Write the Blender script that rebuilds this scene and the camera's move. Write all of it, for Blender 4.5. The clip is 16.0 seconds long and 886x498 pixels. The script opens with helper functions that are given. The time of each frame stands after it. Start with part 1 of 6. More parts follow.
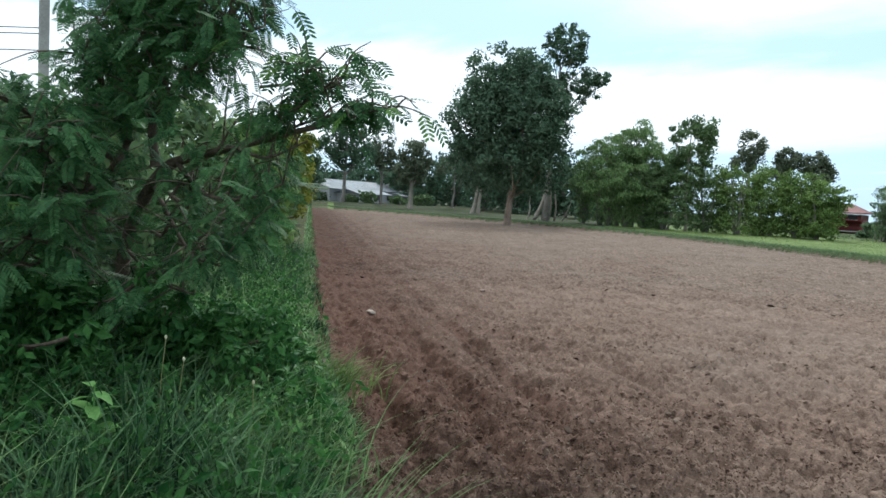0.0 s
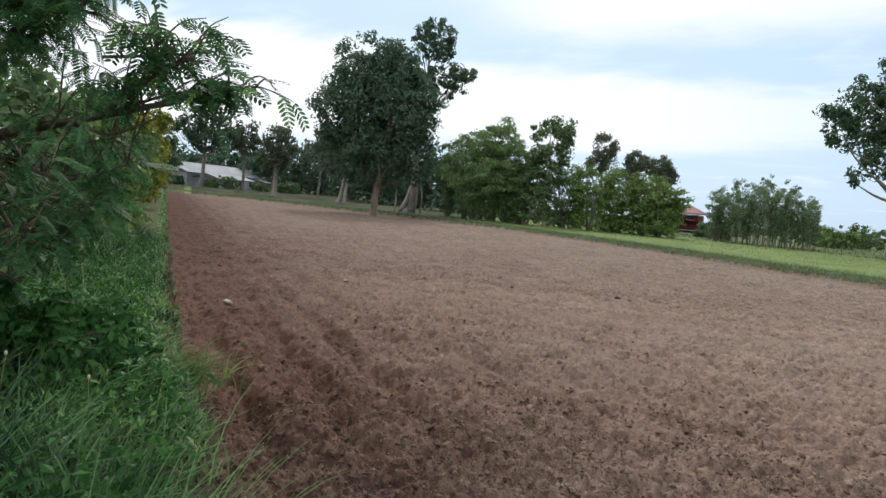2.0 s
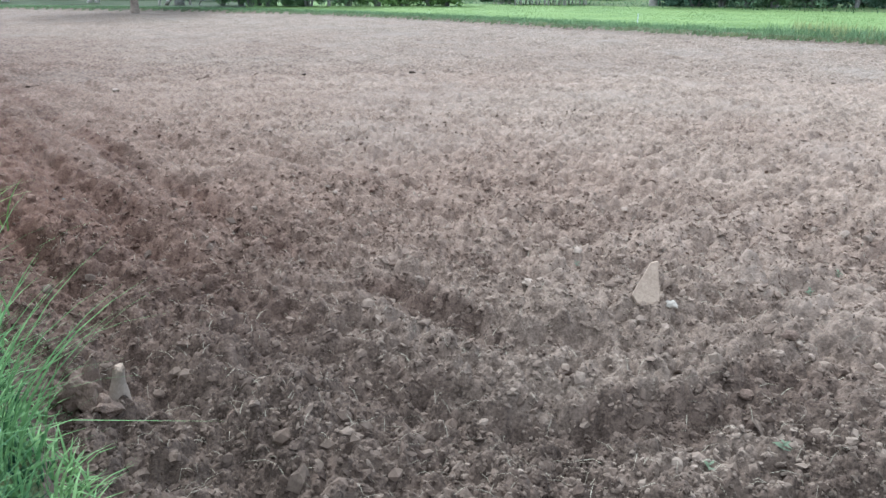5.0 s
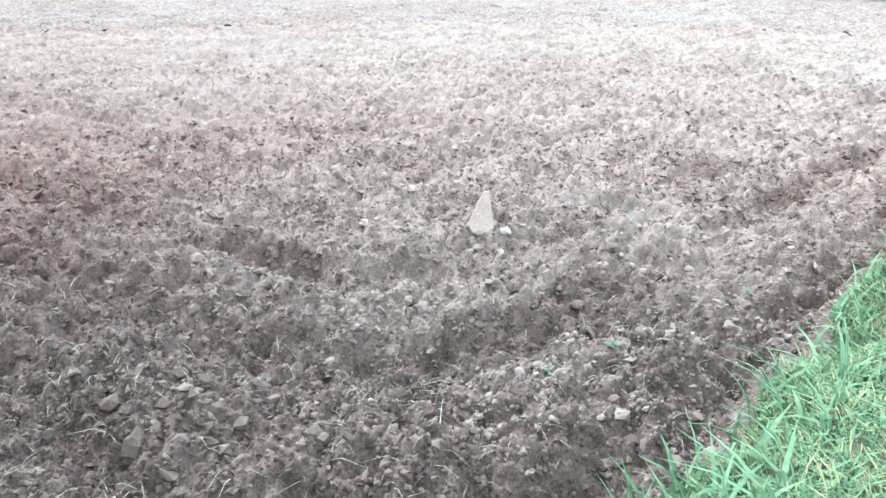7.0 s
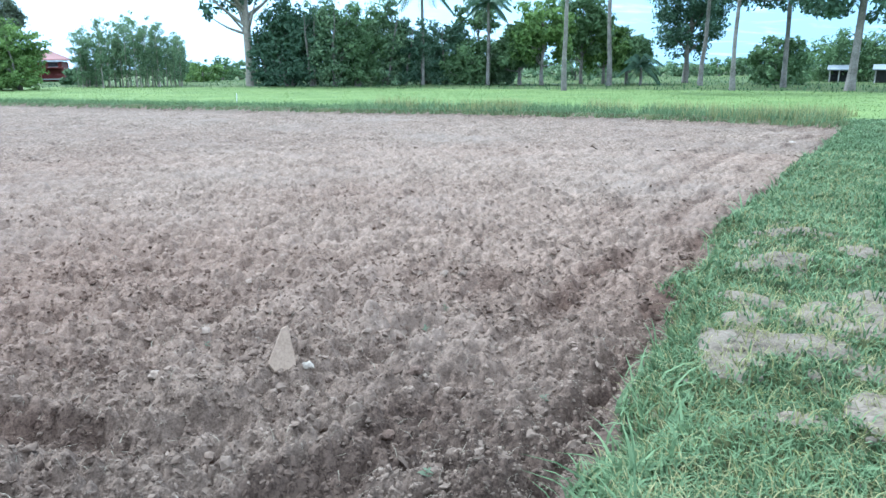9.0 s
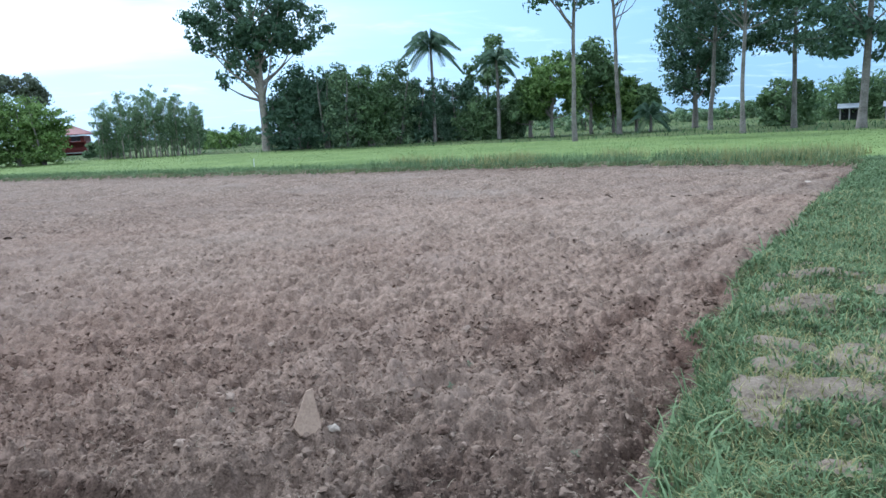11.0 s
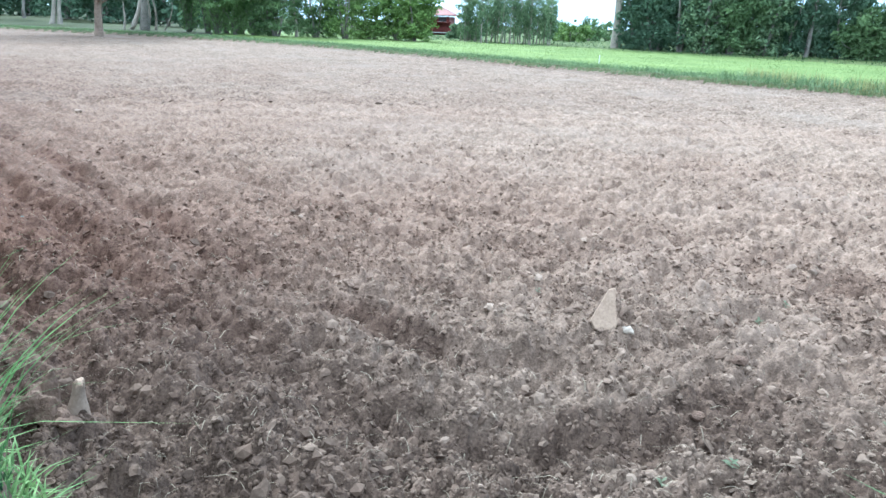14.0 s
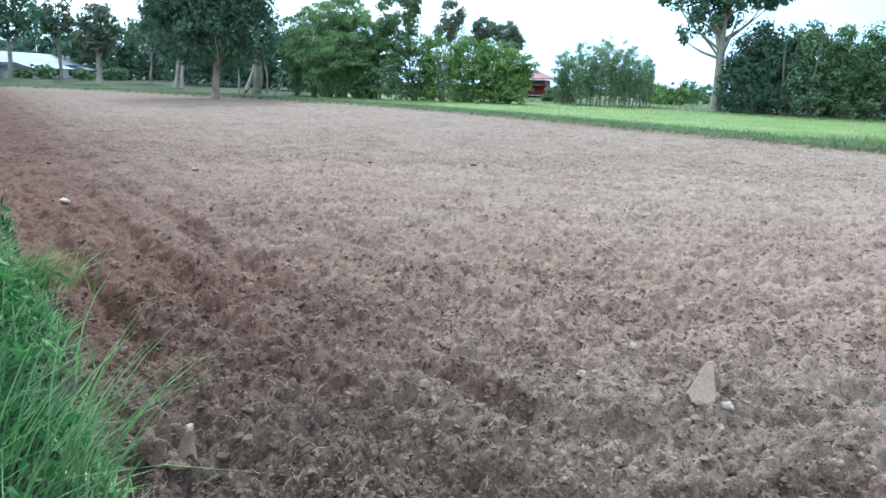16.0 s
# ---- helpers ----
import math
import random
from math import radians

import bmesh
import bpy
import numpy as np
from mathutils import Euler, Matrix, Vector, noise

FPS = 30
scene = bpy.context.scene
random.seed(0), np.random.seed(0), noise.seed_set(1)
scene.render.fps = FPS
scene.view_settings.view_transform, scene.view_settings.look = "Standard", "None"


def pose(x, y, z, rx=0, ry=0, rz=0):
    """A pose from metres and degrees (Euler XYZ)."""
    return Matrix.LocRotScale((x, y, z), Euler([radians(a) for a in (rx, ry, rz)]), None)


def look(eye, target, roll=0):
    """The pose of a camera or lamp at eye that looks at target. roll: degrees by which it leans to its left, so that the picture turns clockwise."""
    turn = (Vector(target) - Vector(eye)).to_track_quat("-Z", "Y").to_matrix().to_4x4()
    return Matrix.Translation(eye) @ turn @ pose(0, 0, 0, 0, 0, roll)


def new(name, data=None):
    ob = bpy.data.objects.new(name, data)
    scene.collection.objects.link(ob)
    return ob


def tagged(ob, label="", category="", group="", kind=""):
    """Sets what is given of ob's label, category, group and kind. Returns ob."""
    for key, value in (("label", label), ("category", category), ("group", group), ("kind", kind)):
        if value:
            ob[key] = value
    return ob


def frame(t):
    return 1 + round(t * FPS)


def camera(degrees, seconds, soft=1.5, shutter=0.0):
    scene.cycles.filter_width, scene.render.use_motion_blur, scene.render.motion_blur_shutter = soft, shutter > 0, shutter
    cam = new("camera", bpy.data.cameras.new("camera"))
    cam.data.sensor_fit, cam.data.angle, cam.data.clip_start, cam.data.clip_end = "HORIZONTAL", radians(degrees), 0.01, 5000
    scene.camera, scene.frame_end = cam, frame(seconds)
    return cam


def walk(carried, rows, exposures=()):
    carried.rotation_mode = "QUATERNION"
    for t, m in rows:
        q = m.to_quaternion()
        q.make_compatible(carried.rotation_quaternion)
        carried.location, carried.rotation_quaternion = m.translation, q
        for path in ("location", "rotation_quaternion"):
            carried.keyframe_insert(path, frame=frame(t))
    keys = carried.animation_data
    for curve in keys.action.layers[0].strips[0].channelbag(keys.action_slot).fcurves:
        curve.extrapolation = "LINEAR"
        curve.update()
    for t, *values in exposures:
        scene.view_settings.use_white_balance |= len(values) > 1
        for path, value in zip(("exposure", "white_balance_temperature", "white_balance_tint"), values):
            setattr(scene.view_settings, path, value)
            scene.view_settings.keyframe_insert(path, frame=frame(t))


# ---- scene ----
cam = camera(64.0, 16.0, soft=1.5)
PATH = [
    (0, (0.081, -0.070, 1.771), (-7.634, 6.254, 1.074), 3.09),
    (0.5, (0.072, -0.053, 1.768), (-7.360, 6.591, 0.976), 4.37),
    (1, (0.069, -0.029, 1.772), (-6.821, 7.186, 1.079), 5.44),
    (1.5, (0.061, -0.019, 1.769), (-6.482, 7.520, 1.186), 6.10),
    (2, (0.073, -0.026, 1.765), (-6.310, 7.641, 1.072), 5.02),
    (2.5, (0.061, -0.012, 1.766), (-6.331, 7.627, 0.877), 4.41),
    (3, (0.060, -0.003, 1.760), (-6.084, 7.850, 1.007), 6.23),
    (3.5, (0.055, 0.018, 1.758), (-5.599, 8.190, 0.639), 5.45),
    (4, (0.056, 0.060, 1.737), (-4.769, 8.636, -0.047), 4.95),
    (4.5, (0.053, 0.100, 1.712), (-4.148, 8.791, -0.901), 2.44),
    (4.7, (0.058, 0.119, 1.706), (-3.925, 8.781, -1.313), 1.11),
    (6.8, (0.075, 0.125, 1.564), (-1.907, 8.948, -2.704), 0.19),
    (7, (0.085, 0.142, 1.563), (-1.451, 9.179, -2.433), 0.02),
    (7.5, (0.092, 0.153, 1.602), (-0.433, 9.566, -1.731), -0.78),
    (8, (0.090, 0.147, 1.623), (0.179, 9.712, -1.292), -1.10),
    (8.5, (0.102, 0.146, 1.637), (0.884, 9.795, -0.868), 0.15),
    (9, (0.107, 0.157, 1.650), (1.296, 9.772, -0.829), -0.32),
    (9.2, (0.109, 0.165, 1.653), (1.470, 9.778, -0.742), -1.00),
    (11.3, (0.087, 0.156, 1.663), (1.045, 9.963, -0.045), -3.08),
    (11.5, (0.085, 0.152, 1.664), (1.114, 9.944, -0.086), -3.10),
    (12, (0.077, 0.130, 1.666), (0.325, 9.955, -0.179), -1.80),
    (12.5, (0.076, 0.097, 1.680), (-0.952, 9.830, -0.369), -0.48),
    (13, (0.085, 0.085, 1.669), (-1.901, 9.588, -0.730), 0.20),
    (13.5, (0.088, 0.040, 1.676), (-2.793, 9.238, -0.987), 1.37),
    (14, (0.086, 0.026, 1.671), (-3.203, 8.973, -1.353), 2.13),
    (14.5, (0.082, 0.002, 1.681), (-3.666, 8.710, -1.500), 2.18),
    (15, (0.080, -0.023, 1.696), (-4.029, 8.565, -1.364), 1.22),
    (15.5, (0.089, -0.030, 1.711), (-4.065, 8.634, -1.057), 1.80),
    (16, (0.085, -0.047, 1.717), (-4.462, 8.565, -0.555), 1.94),
]
EXPOSURES = [
    (0.0, 0.3, 6000, 4), (1.5, 0.15, 6300, 9), (3.5, 0.08, 6900, 17), (4.2, 0.45, 6400, 13), (4.7, 0.95, 5500, 5), (6.8, 2.1, 5000, -2), (7.6, 1.78, 5000, -2), (8.0, 1.68, 5000, 0), (9.0, 1.35, 5000, 0), (9.2, 1.3, 5000, 0),
    (11.3, 0.55, 5400, 8), (12.5, 0.44, 5900, 10), (13.2, 0.75, 5400, 6), (13.8, 1.48, 5200, 1), (14.5, 1.78, 5200, -1), (15.5, 1.83, 5200, -2), (16.0, 1.22, 5200, 0)]
walk(cam, [(t, look(eye, target, roll)) for t, eye, target, roll in PATH], EXPOSURES)

# ---- light: a hazy, mostly clouded sky with a veiled sun ----
SUN_AZ, SUN_EL = -42.0, 44.0


def make_world():
    w = bpy.data.worlds.new("sky")
    scene.world = w
    w.use_nodes = True
    nt = w.node_tree
    N, L = nt.nodes, nt.links
    for n in list(N):
        N.remove(n)
    out, bg = N.new("ShaderNodeOutputWorld"), N.new("ShaderNodeBackground")
    bg.inputs["Strength"].default_value = 0.1
    sky = N.new("ShaderNodeTexSky")
    sky.sky_type = "NISHITA"
    sky.sun_disc = False
    sky.sun_elevation, sky.sun_rotation = radians(SUN_EL), radians(SUN_AZ)
    sky.air_density, sky.dust_density = 1.0, 1.5
    co = N.new("ShaderNodeTexCoord")
    sep = N.new("ShaderNodeSeparateXYZ")
    L.new(co.outputs["Generated"], sep.inputs[0])

    def math_node(op, a, b=0.0):
        m = N.new("ShaderNodeMath")
        m.operation = op
        for i, v in enumerate((a, b)):
            if isinstance(v, (int, float)):
                m.inputs[i].default_value = v
            else:
                L.new(v, m.inputs[i])
        return m.outputs[0]

    az = math_node("MULTIPLY", math_node("ARCTAN2", sep.outputs["X"], sep.outputs["Y"]), 180 / math.pi)
    el = math_node("MULTIPLY", math_node("ARCSINE", sep.outputs["Z"]), 180 / math.pi)
    # cloud decks seen in perspective: the direction laid onto a flat layer overhead
    h = math_node("ADD", math_node("MAXIMUM", sep.outputs["Z"], 0.0), 0.11)
    flat = N.new("ShaderNodeCombineXYZ")
    L.new(math_node("DIVIDE", sep.outputs["X"], h), flat.inputs[0])
    L.new(math_node("DIVIDE", sep.outputs["Y"], h), flat.inputs[1])
    mp = N.new("ShaderNodeMapping")
    mp.inputs["Rotation"].default_value = (0, 0, radians(35))
    mp.inputs["Scale"].default_value = (0.5, 0.8, 1)
    L.new(flat.outputs[0], mp.inputs["Vector"])

    def noise_node(scale, detail, rough, dist=0.0):
        n = N.new("ShaderNodeTexNoise")
        n.inputs["Scale"].default_value, n.inputs["Detail"].default_value = scale, detail
        n.inputs["Roughness"].default_value, n.inputs["Distortion"].default_value = rough, dist
        L.new(mp.outputs[0], n.inputs["Vector"])
        return n.outputs["Fac"]

    def span(v, lo, hi, a=0.0, b=1.0):
        m = N.new("ShaderNodeMapRange")
        m.interpolation_type = "SMOOTHSTEP"
        L.new(v, m.inputs[0])
        for k, q in enumerate((lo, hi, a, b)):
            m.inputs[k + 1].default_value = q
        return m.outputs[0]

    def mix(fac, a, b, kind="MIX"):
        m = N.new("ShaderNodeMix")
        m.data_type, m.blend_type = "RGBA", kind
        for i, v in ((0, fac), (6, a), (7, b)):
            if isinstance(v, float):
                m.inputs[i].default_value = v
            elif isinstance(v, tuple):
                m.inputs[i].default_value = (*v, 1)
            else:
                L.new(v, m.inputs[i])
        return m.outputs[2]

    # thin haze over the blue, deeper blue to the right
    deep = math_node("MULTIPLY", span(az, -18.0, 34.0), span(az, 100.0, 50.0))
    haze = mix(deep, (5.8, 7.8, 10.0), (3.0, 4.7, 6.4))
    behind = math_node("MAXIMUM", span(az, 60.0, 120.0), span(az, -100.0, -140.0))
    haze = mix(behind, haze, (9.6, 10.2, 10.8))  # even bright overcast behind the standpoint
    veil = mix(0.85, sky.outputs[0], haze)
    veil = mix(span(el, 20.0, 52.0), veil, (11.2, 11.5, 11.7))
    rough = math_node("MULTIPLY", math_node("SUBTRACT", noise_node(1.5, 6.0, 0.55, 0.3), 0.5), 7.0)
    bank = math_node("ADD", math_node("ADD", el, rough), math_node("MULTIPLY", math_node("ADD", az, 60.0), 0.035))
    # a long bright bank low over the trees, a second one higher up
    under = math_node("SUBTRACT", math_node("ADD", el, math_node("MULTIPLY", rough, 0.6)), math_node("MULTIPLY", math_node("ADD", az, 60.0), 0.055))
    low = math_node("MULTIPLY", span(under, 2.2, 4.6), span(bank, 12.6, 10.6))
    low = math_node("MULTIPLY", low, span(az, 10.0, -30.0))
    top = math_node("MULTIPLY", span(math_node("ADD", el, rough), 12.6, 16.0), span(az, 8.0, -12.0))
    top = math_node("MULTIPLY", top, span(az, -50.0, -28.0))
    wisps = span(noise_node(3.4, 6.0, 0.6, 0.5), 0.5, 0.8, 0.0, 0.45)
    col = mix(wisps, veil, (9.4, 10.3, 11.1))
    col = mix(math_node("MAXIMUM", low, top), col, (9.4, 9.9, 10.4))
    L.new(col, bg.inputs["Color"])
    L.new(bg.outputs[0], out.inputs[0])


make_world()
sun = new("sun", bpy.data.lights.new("sun", "SUN"))
sun.data.energy, sun.data.angle, sun.data.color = 2.4, radians(12), (1.0, 0.96, 0.90)
sun.matrix_world = look((60 * math.sin(radians(SUN_AZ)), 60 * math.cos(radians(SUN_AZ)), 60 * math.tan(radians(SUN_EL))), (0, 0, 0))


# ---- materials ----
def material(name, dark, light, rough=0.8, scale=6.0, fine=60.0, bump=0.25, bump_size=0.01, island=0.0, obj_random=0.0, translucent=0.0,
             damp_shaded=None, spec=0.25, stains=None, metal=0.0, crumbs=0.0, clumps=0.0, iron=None, speckle=1.7):
    """Two noises, coarse and fine, mix dark to light; optional per-piece variation, damp-and-shade attribute and
    thin-leaf translucency.
    """
    m = bpy.data.materials.new(name)
    m.use_nodes = True
    nt = m.node_tree
    N, L = nt.nodes, nt.links
    bsdf = N["Principled BSDF"]
    geo = N.new("ShaderNodeNewGeometry")

    def tex(s, detail=4.0):
        n = N.new("ShaderNodeTexNoise")
        n.inputs["Scale"].default_value, n.inputs["Detail"].default_value, n.inputs["Roughness"].default_value = s, detail, 0.6
        L.new(geo.outputs["Position"], n.inputs["Vector"])
        return n.outputs["Fac"]

    def num(op, a, b):
        x = N.new("ShaderNodeMath")
        x.operation = op
        for i, v in enumerate((a, b)):
            if isinstance(v, (int, float)):
                x.inputs[i].default_value = v
            else:
                L.new(v, x.inputs[i])
        return x.outputs[0]

    def cells(s):
        v = N.new("ShaderNodeTexVoronoi")
        v.inputs["Scale"].default_value = s
        L.new(geo.outputs["Position"], v.inputs["Vector"])
        sep = N.new("ShaderNodeSeparateColor")
        L.new(v.outputs["Color"], sep.inputs[0])
        return v.outputs["Distance"], sep.outputs[0]

    def mixed(fac, a, b):
        x = N.new("ShaderNodeMix")
        x.data_type = "RGBA"
        for i, v in ((0, fac), (6, a), (7, b)):
            if isinstance(v, (int, float)):
                x.inputs[i].default_value = v
            elif isinstance(v, tuple):
                x.inputs[i].default_value = (*v, 1)
            else:
                L.new(v, x.inputs[i])
        return x.outputs[2]

    coarse, grain = tex(scale), tex(fine, 3.0)
    weight = 1.0 if crumbs else 1.9
    f = num("ADD", num("MULTIPLY", coarse, weight), num("MULTIPLY", grain, speckle))
    f = num("SUBTRACT", f, weight / 2 + (speckle - 1.0) / 2)
    if crumbs:
        # crumbs: cells of two sizes, each a little lighter or darker, rounded by the bump
        big, small = cells(crumbs), cells(crumbs * 2.6)
        f = num("ADD", f, num("MULTIPLY", num("SUBTRACT", tex(13.0, 3.0), 0.5), 1.7))  # drier and damper clods
        f = num("ADD", f, num("MULTIPLY", num("SUBTRACT", big[1], 0.5), 0.3))
        f = num("ADD", f, num("MULTIPLY", num("SUBTRACT", small[1], 0.5), 0.3))
        grain = num("SUBTRACT", num("ADD", grain, 1.0), num("ADD", num("MULTIPLY", big[0], 1.5), num("MULTIPLY", small[0], 0.7)))
    if clumps:
        # clods: two larger cell sizes, in relief only
        big, wide_ = cells(clumps), cells(clumps * 0.45)
        grain = num("SUBTRACT", grain, num("ADD", num("MULTIPLY", big[0], 3.2), num("MULTIPLY", wide_[0], 4.0)))
    if island:
        f = num("ADD", f, num("MULTIPLY", num("SUBTRACT", geo.outputs["Random Per Island"], 0.5), island))
    if obj_random:
        info = N.new("ShaderNodeObjectInfo")
        f = num("ADD", f, num("MULTIPLY", num("SUBTRACT", info.outputs["Random"], 0.5), obj_random))
    c = N.new("ShaderNodeClamp")
    L.new(f, c.inputs[0])
    col = mixed(c.outputs[0], dark, light)
    if stains:
        r = N.new("ShaderNodeMapRange")
        L.new(tex(stains[1], 5.0), r.inputs[0])
        r.inputs[1].default_value, r.inputs[2].default_value = stains[2], stains[3]
        col = mixed(r.outputs[0], col, stains[0])
    if damp_shaded:
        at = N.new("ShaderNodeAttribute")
        at.attribute_name = "damp_shade"
        wet_shade = mixed(c.outputs[0], damp_shaded[0], damp_shaded[1])
        col = mixed(at.outputs["Fac"], col, wet_shade)
    if iron:
        at = N.new("ShaderNodeAttribute")
        at.attribute_name = "iron"
        col = mixed(at.outputs["Fac"], col, mixed(c.outputs[0], *iron))
    L.new(col, bsdf.inputs["Base Color"])
    bsdf.inputs["Roughness"].default_value, bsdf.inputs["Metallic"].default_value = rough, metal
    bsdf.inputs["Specular IOR Level"].default_value = min(spec, 0.1) if translucent else spec
    bsdf.inputs["Diffuse Roughness"].default_value = 0.4 if rough > 0.9 else 0.0
    if bump:
        b = N.new("ShaderNodeBump")
        b.inputs["Strength"].default_value, b.inputs["Distance"].default_value = bump, bump_size
        L.new(num("ADD", grain, num("MULTIPLY", tex(fine * 2.7, 3.0), 0.5)), b.inputs["Height"])
        L.new(b.outputs[0], bsdf.inputs["Normal"])
    if translucent:
        tr, add = N.new("ShaderNodeBsdfTranslucent"), N.new("ShaderNodeMixShader")
        L.new(col, tr.inputs["Color"])
        add.inputs[0].default_value = translucent
        L.new(bsdf.outputs[0], add.inputs[1])
        L.new(tr.outputs[0], add.inputs[2])
        L.new(add.outputs[0], N["Material Output"].inputs["Surface"])
    return m


# the darker pair colours damp earth and the painted shade of the furrow grooves
SOIL_TONES = dict(damp_shaded=((0.03, 0.02, 0.015), (0.14, 0.099, 0.077)), iron=((0.078, 0.035, 0.023), (0.185, 0.09, 0.061)), spec=0.1, stains=((0.28, 0.225, 0.185), 0.32, 0.5, 0.75))
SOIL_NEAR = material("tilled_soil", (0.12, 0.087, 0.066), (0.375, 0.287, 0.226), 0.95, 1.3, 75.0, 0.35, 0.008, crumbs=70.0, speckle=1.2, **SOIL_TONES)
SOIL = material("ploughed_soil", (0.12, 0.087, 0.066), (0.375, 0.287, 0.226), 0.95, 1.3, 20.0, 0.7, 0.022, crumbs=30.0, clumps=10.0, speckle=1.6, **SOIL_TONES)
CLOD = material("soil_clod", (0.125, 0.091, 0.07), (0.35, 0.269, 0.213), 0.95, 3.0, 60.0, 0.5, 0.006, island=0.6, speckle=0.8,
                damp_shaded=((0.04, 0.026, 0.02), (0.16, 0.114, 0.088)), iron=((0.088, 0.04, 0.027), (0.205, 0.103, 0.071)), spec=0.1)
CLOD_DAMP = material("damp_clod", (0.085, 0.056, 0.043), (0.20, 0.138, 0.107), 0.95, 8.0, 60.0, 0.8, 0.015, spec=0.1)
TURF = material("turf_earth", (0.036, 0.046, 0.02), (0.115, 0.12, 0.052), 0.95, 0.8, 30.0, 0.6, 0.02, spec=0.1, stains=((0.19, 0.15, 0.11), 1.7, 0.55, 0.68))
CLAY = material("dry_clay", (0.125, 0.1, 0.077), (0.265, 0.215, 0.17), 0.95, 4.0, 45.0, 0.8, 0.012, spec=0.1)
PADDY = material("paddy_ground", (0.10, 0.148, 0.048), (0.175, 0.23, 0.08), 0.9, 0.25, 12.0, 0.5, 0.03, spec=0.1)
MEADOW = material("meadow_ground", (0.048, 0.07, 0.025), (0.115, 0.14, 0.05), 0.9, 0.12, 8.0, 0.5, 0.03, spec=0.1)
# the wood's ground, with the shade of its trees put into the dark colour
WOOD_SHADE_FLOOR = material("wood_shade_floor", (0.028, 0.038, 0.018), (0.075, 0.085, 0.04), 0.95, 0.2, 8.0, 0.5, 0.03, spec=0.1)
GRASS = material("grass_blade", (0.062, 0.132, 0.045), (0.21, 0.33, 0.13), 0.55, 1.2, 30.0, 0.0, island=0.8, translucent=0.3)
GRASS_BUND = material("bund_grass_blade", (0.07, 0.112, 0.052), (0.19, 0.265, 0.135), 0.6, 1.2, 30.0, 0.0, island=0.9, translucent=0.25)
GRASS_DARK = material("bank_grass_blade", (0.012, 0.038, 0.018), (0.10, 0.185, 0.08), 0.6, 1.2, 30.0, 0.0, island=1.1, translucent=0.22)
GRASS_DRY = material("dry_grass_blade", (0.16, 0.17, 0.06), (0.36, 0.33, 0.17), 0.7, 1.5, 30.0, 0.0, island=0.8, translucent=0.25)
RICE = material("rice_blade", (0.118, 0.172, 0.055), (0.19, 0.25, 0.095), 0.6, 0.25, 10.0, 0.0, island=0.15, translucent=0.45)
GRASS_LIME = material("lime_grass_blade", (0.07, 0.135, 0.035), (0.22, 0.31, 0.10), 0.55, 3.0, 30.0, 0.0, island=0.8, translucent=0.35)
WEED = material("weed_leaf", (0.02, 0.075, 0.02), (0.075, 0.19, 0.05), 0.5, 2.0, 40.0, 0.2, 0.002, island=0.9, translucent=0.32)
WEED_PALE = material("pale_weed_leaf", (0.10, 0.25, 0.06), (0.22, 0.40, 0.13), 0.5, 3.0, 60.0, 0.2, 0.002, island=0.6, translucent=0.3)
LEAF_DARK = material("dark_leaf", (0.045, 0.084, 0.053), (0.132, 0.208, 0.13), 0.5, 0.35, 3.0, 0.0, island=0.6, translucent=0.3)
LEAF_GREY = material("grey_green_leaf", (0.062, 0.08, 0.053), (0.16, 0.19, 0.122), 0.55, 0.35, 3.0, 0.0, island=0.6, translucent=0.3)
LEAF_MID = material("mid_green_leaf", (0.062, 0.108, 0.048), (0.185, 0.275, 0.125), 0.5, 0.35, 3.0, 0.0, island=0.6, translucent=0.32)
LEAF_LIGHT = material("light_green_leaf", (0.068, 0.122, 0.034), (0.215, 0.315, 0.10), 0.5, 0.35, 3.0, 0.0, island=0.9, translucent=0.3)
LEAF_GROVE = material("soft_green_leaf", (0.10, 0.17, 0.065), (0.27, 0.39, 0.17), 0.5, 0.35, 3.0, 0.0, island=0.7, translucent=0.35)
LEAF_EUC = material("blue_green_leaf", (0.085, 0.14, 0.075), (0.24, 0.33, 0.18), 0.5, 0.4, 3.0, 0.0, island=0.9, translucent=0.32)
LEAF_YELLOW = material("yellowing_leaf", (0.08, 0.13, 0.02), (0.30, 0.30, 0.06), 0.5, 0.7, 3.0, 0.0, island=0.9, translucent=0.3)
FEATHER = material("feathery_leaflet", (0.026, 0.08, 0.032), (0.105, 0.225, 0.085), 0.5, 2.0, 20.0, 0.0, island=0.7, translucent=0.4)
FEATHER_YOUNG = material("young_feathery_leaflet", (0.07, 0.17, 0.03), (0.17, 0.32, 0.08), 0.5, 2.0, 20.0, 0.0, island=0.7, translucent=0.35)
BARK = material("grey_bark", (0.10, 0.091, 0.08), (0.265, 0.248, 0.225), 0.9, 1.5, 14.0, 0.6, 0.03, spec=0.1)
BARK_PALE = material("pale_bark", (0.17, 0.15, 0.128), (0.36, 0.325, 0.28), 0.85, 1.2, 10.0, 0.5, 0.02, spec=0.1)
BARK_RED = material("brown_bark", (0.14, 0.105, 0.083), (0.34, 0.265, 0.21), 0.9, 1.2, 10.0, 0.6, 0.03, spec=0.1)
BARK_TWIG = material("shrub_bark", (0.055, 0.043, 0.034), (0.165, 0.13, 0.10), 0.85, 9.0, 70.0, 0.5, 0.004, spec=0.15)
STONE = material("dusty_stone", (0.25, 0.18, 0.133), (0.38, 0.28, 0.212), 0.9, 9.0, 80.0, 0.5, 0.004, spec=0.15)
STONE_WHITE = material("white_stone", (0.28, 0.23, 0.185), (0.43, 0.37, 0.31), 0.85, 14.0, 90.0, 0.4, 0.003, spec=0.2)
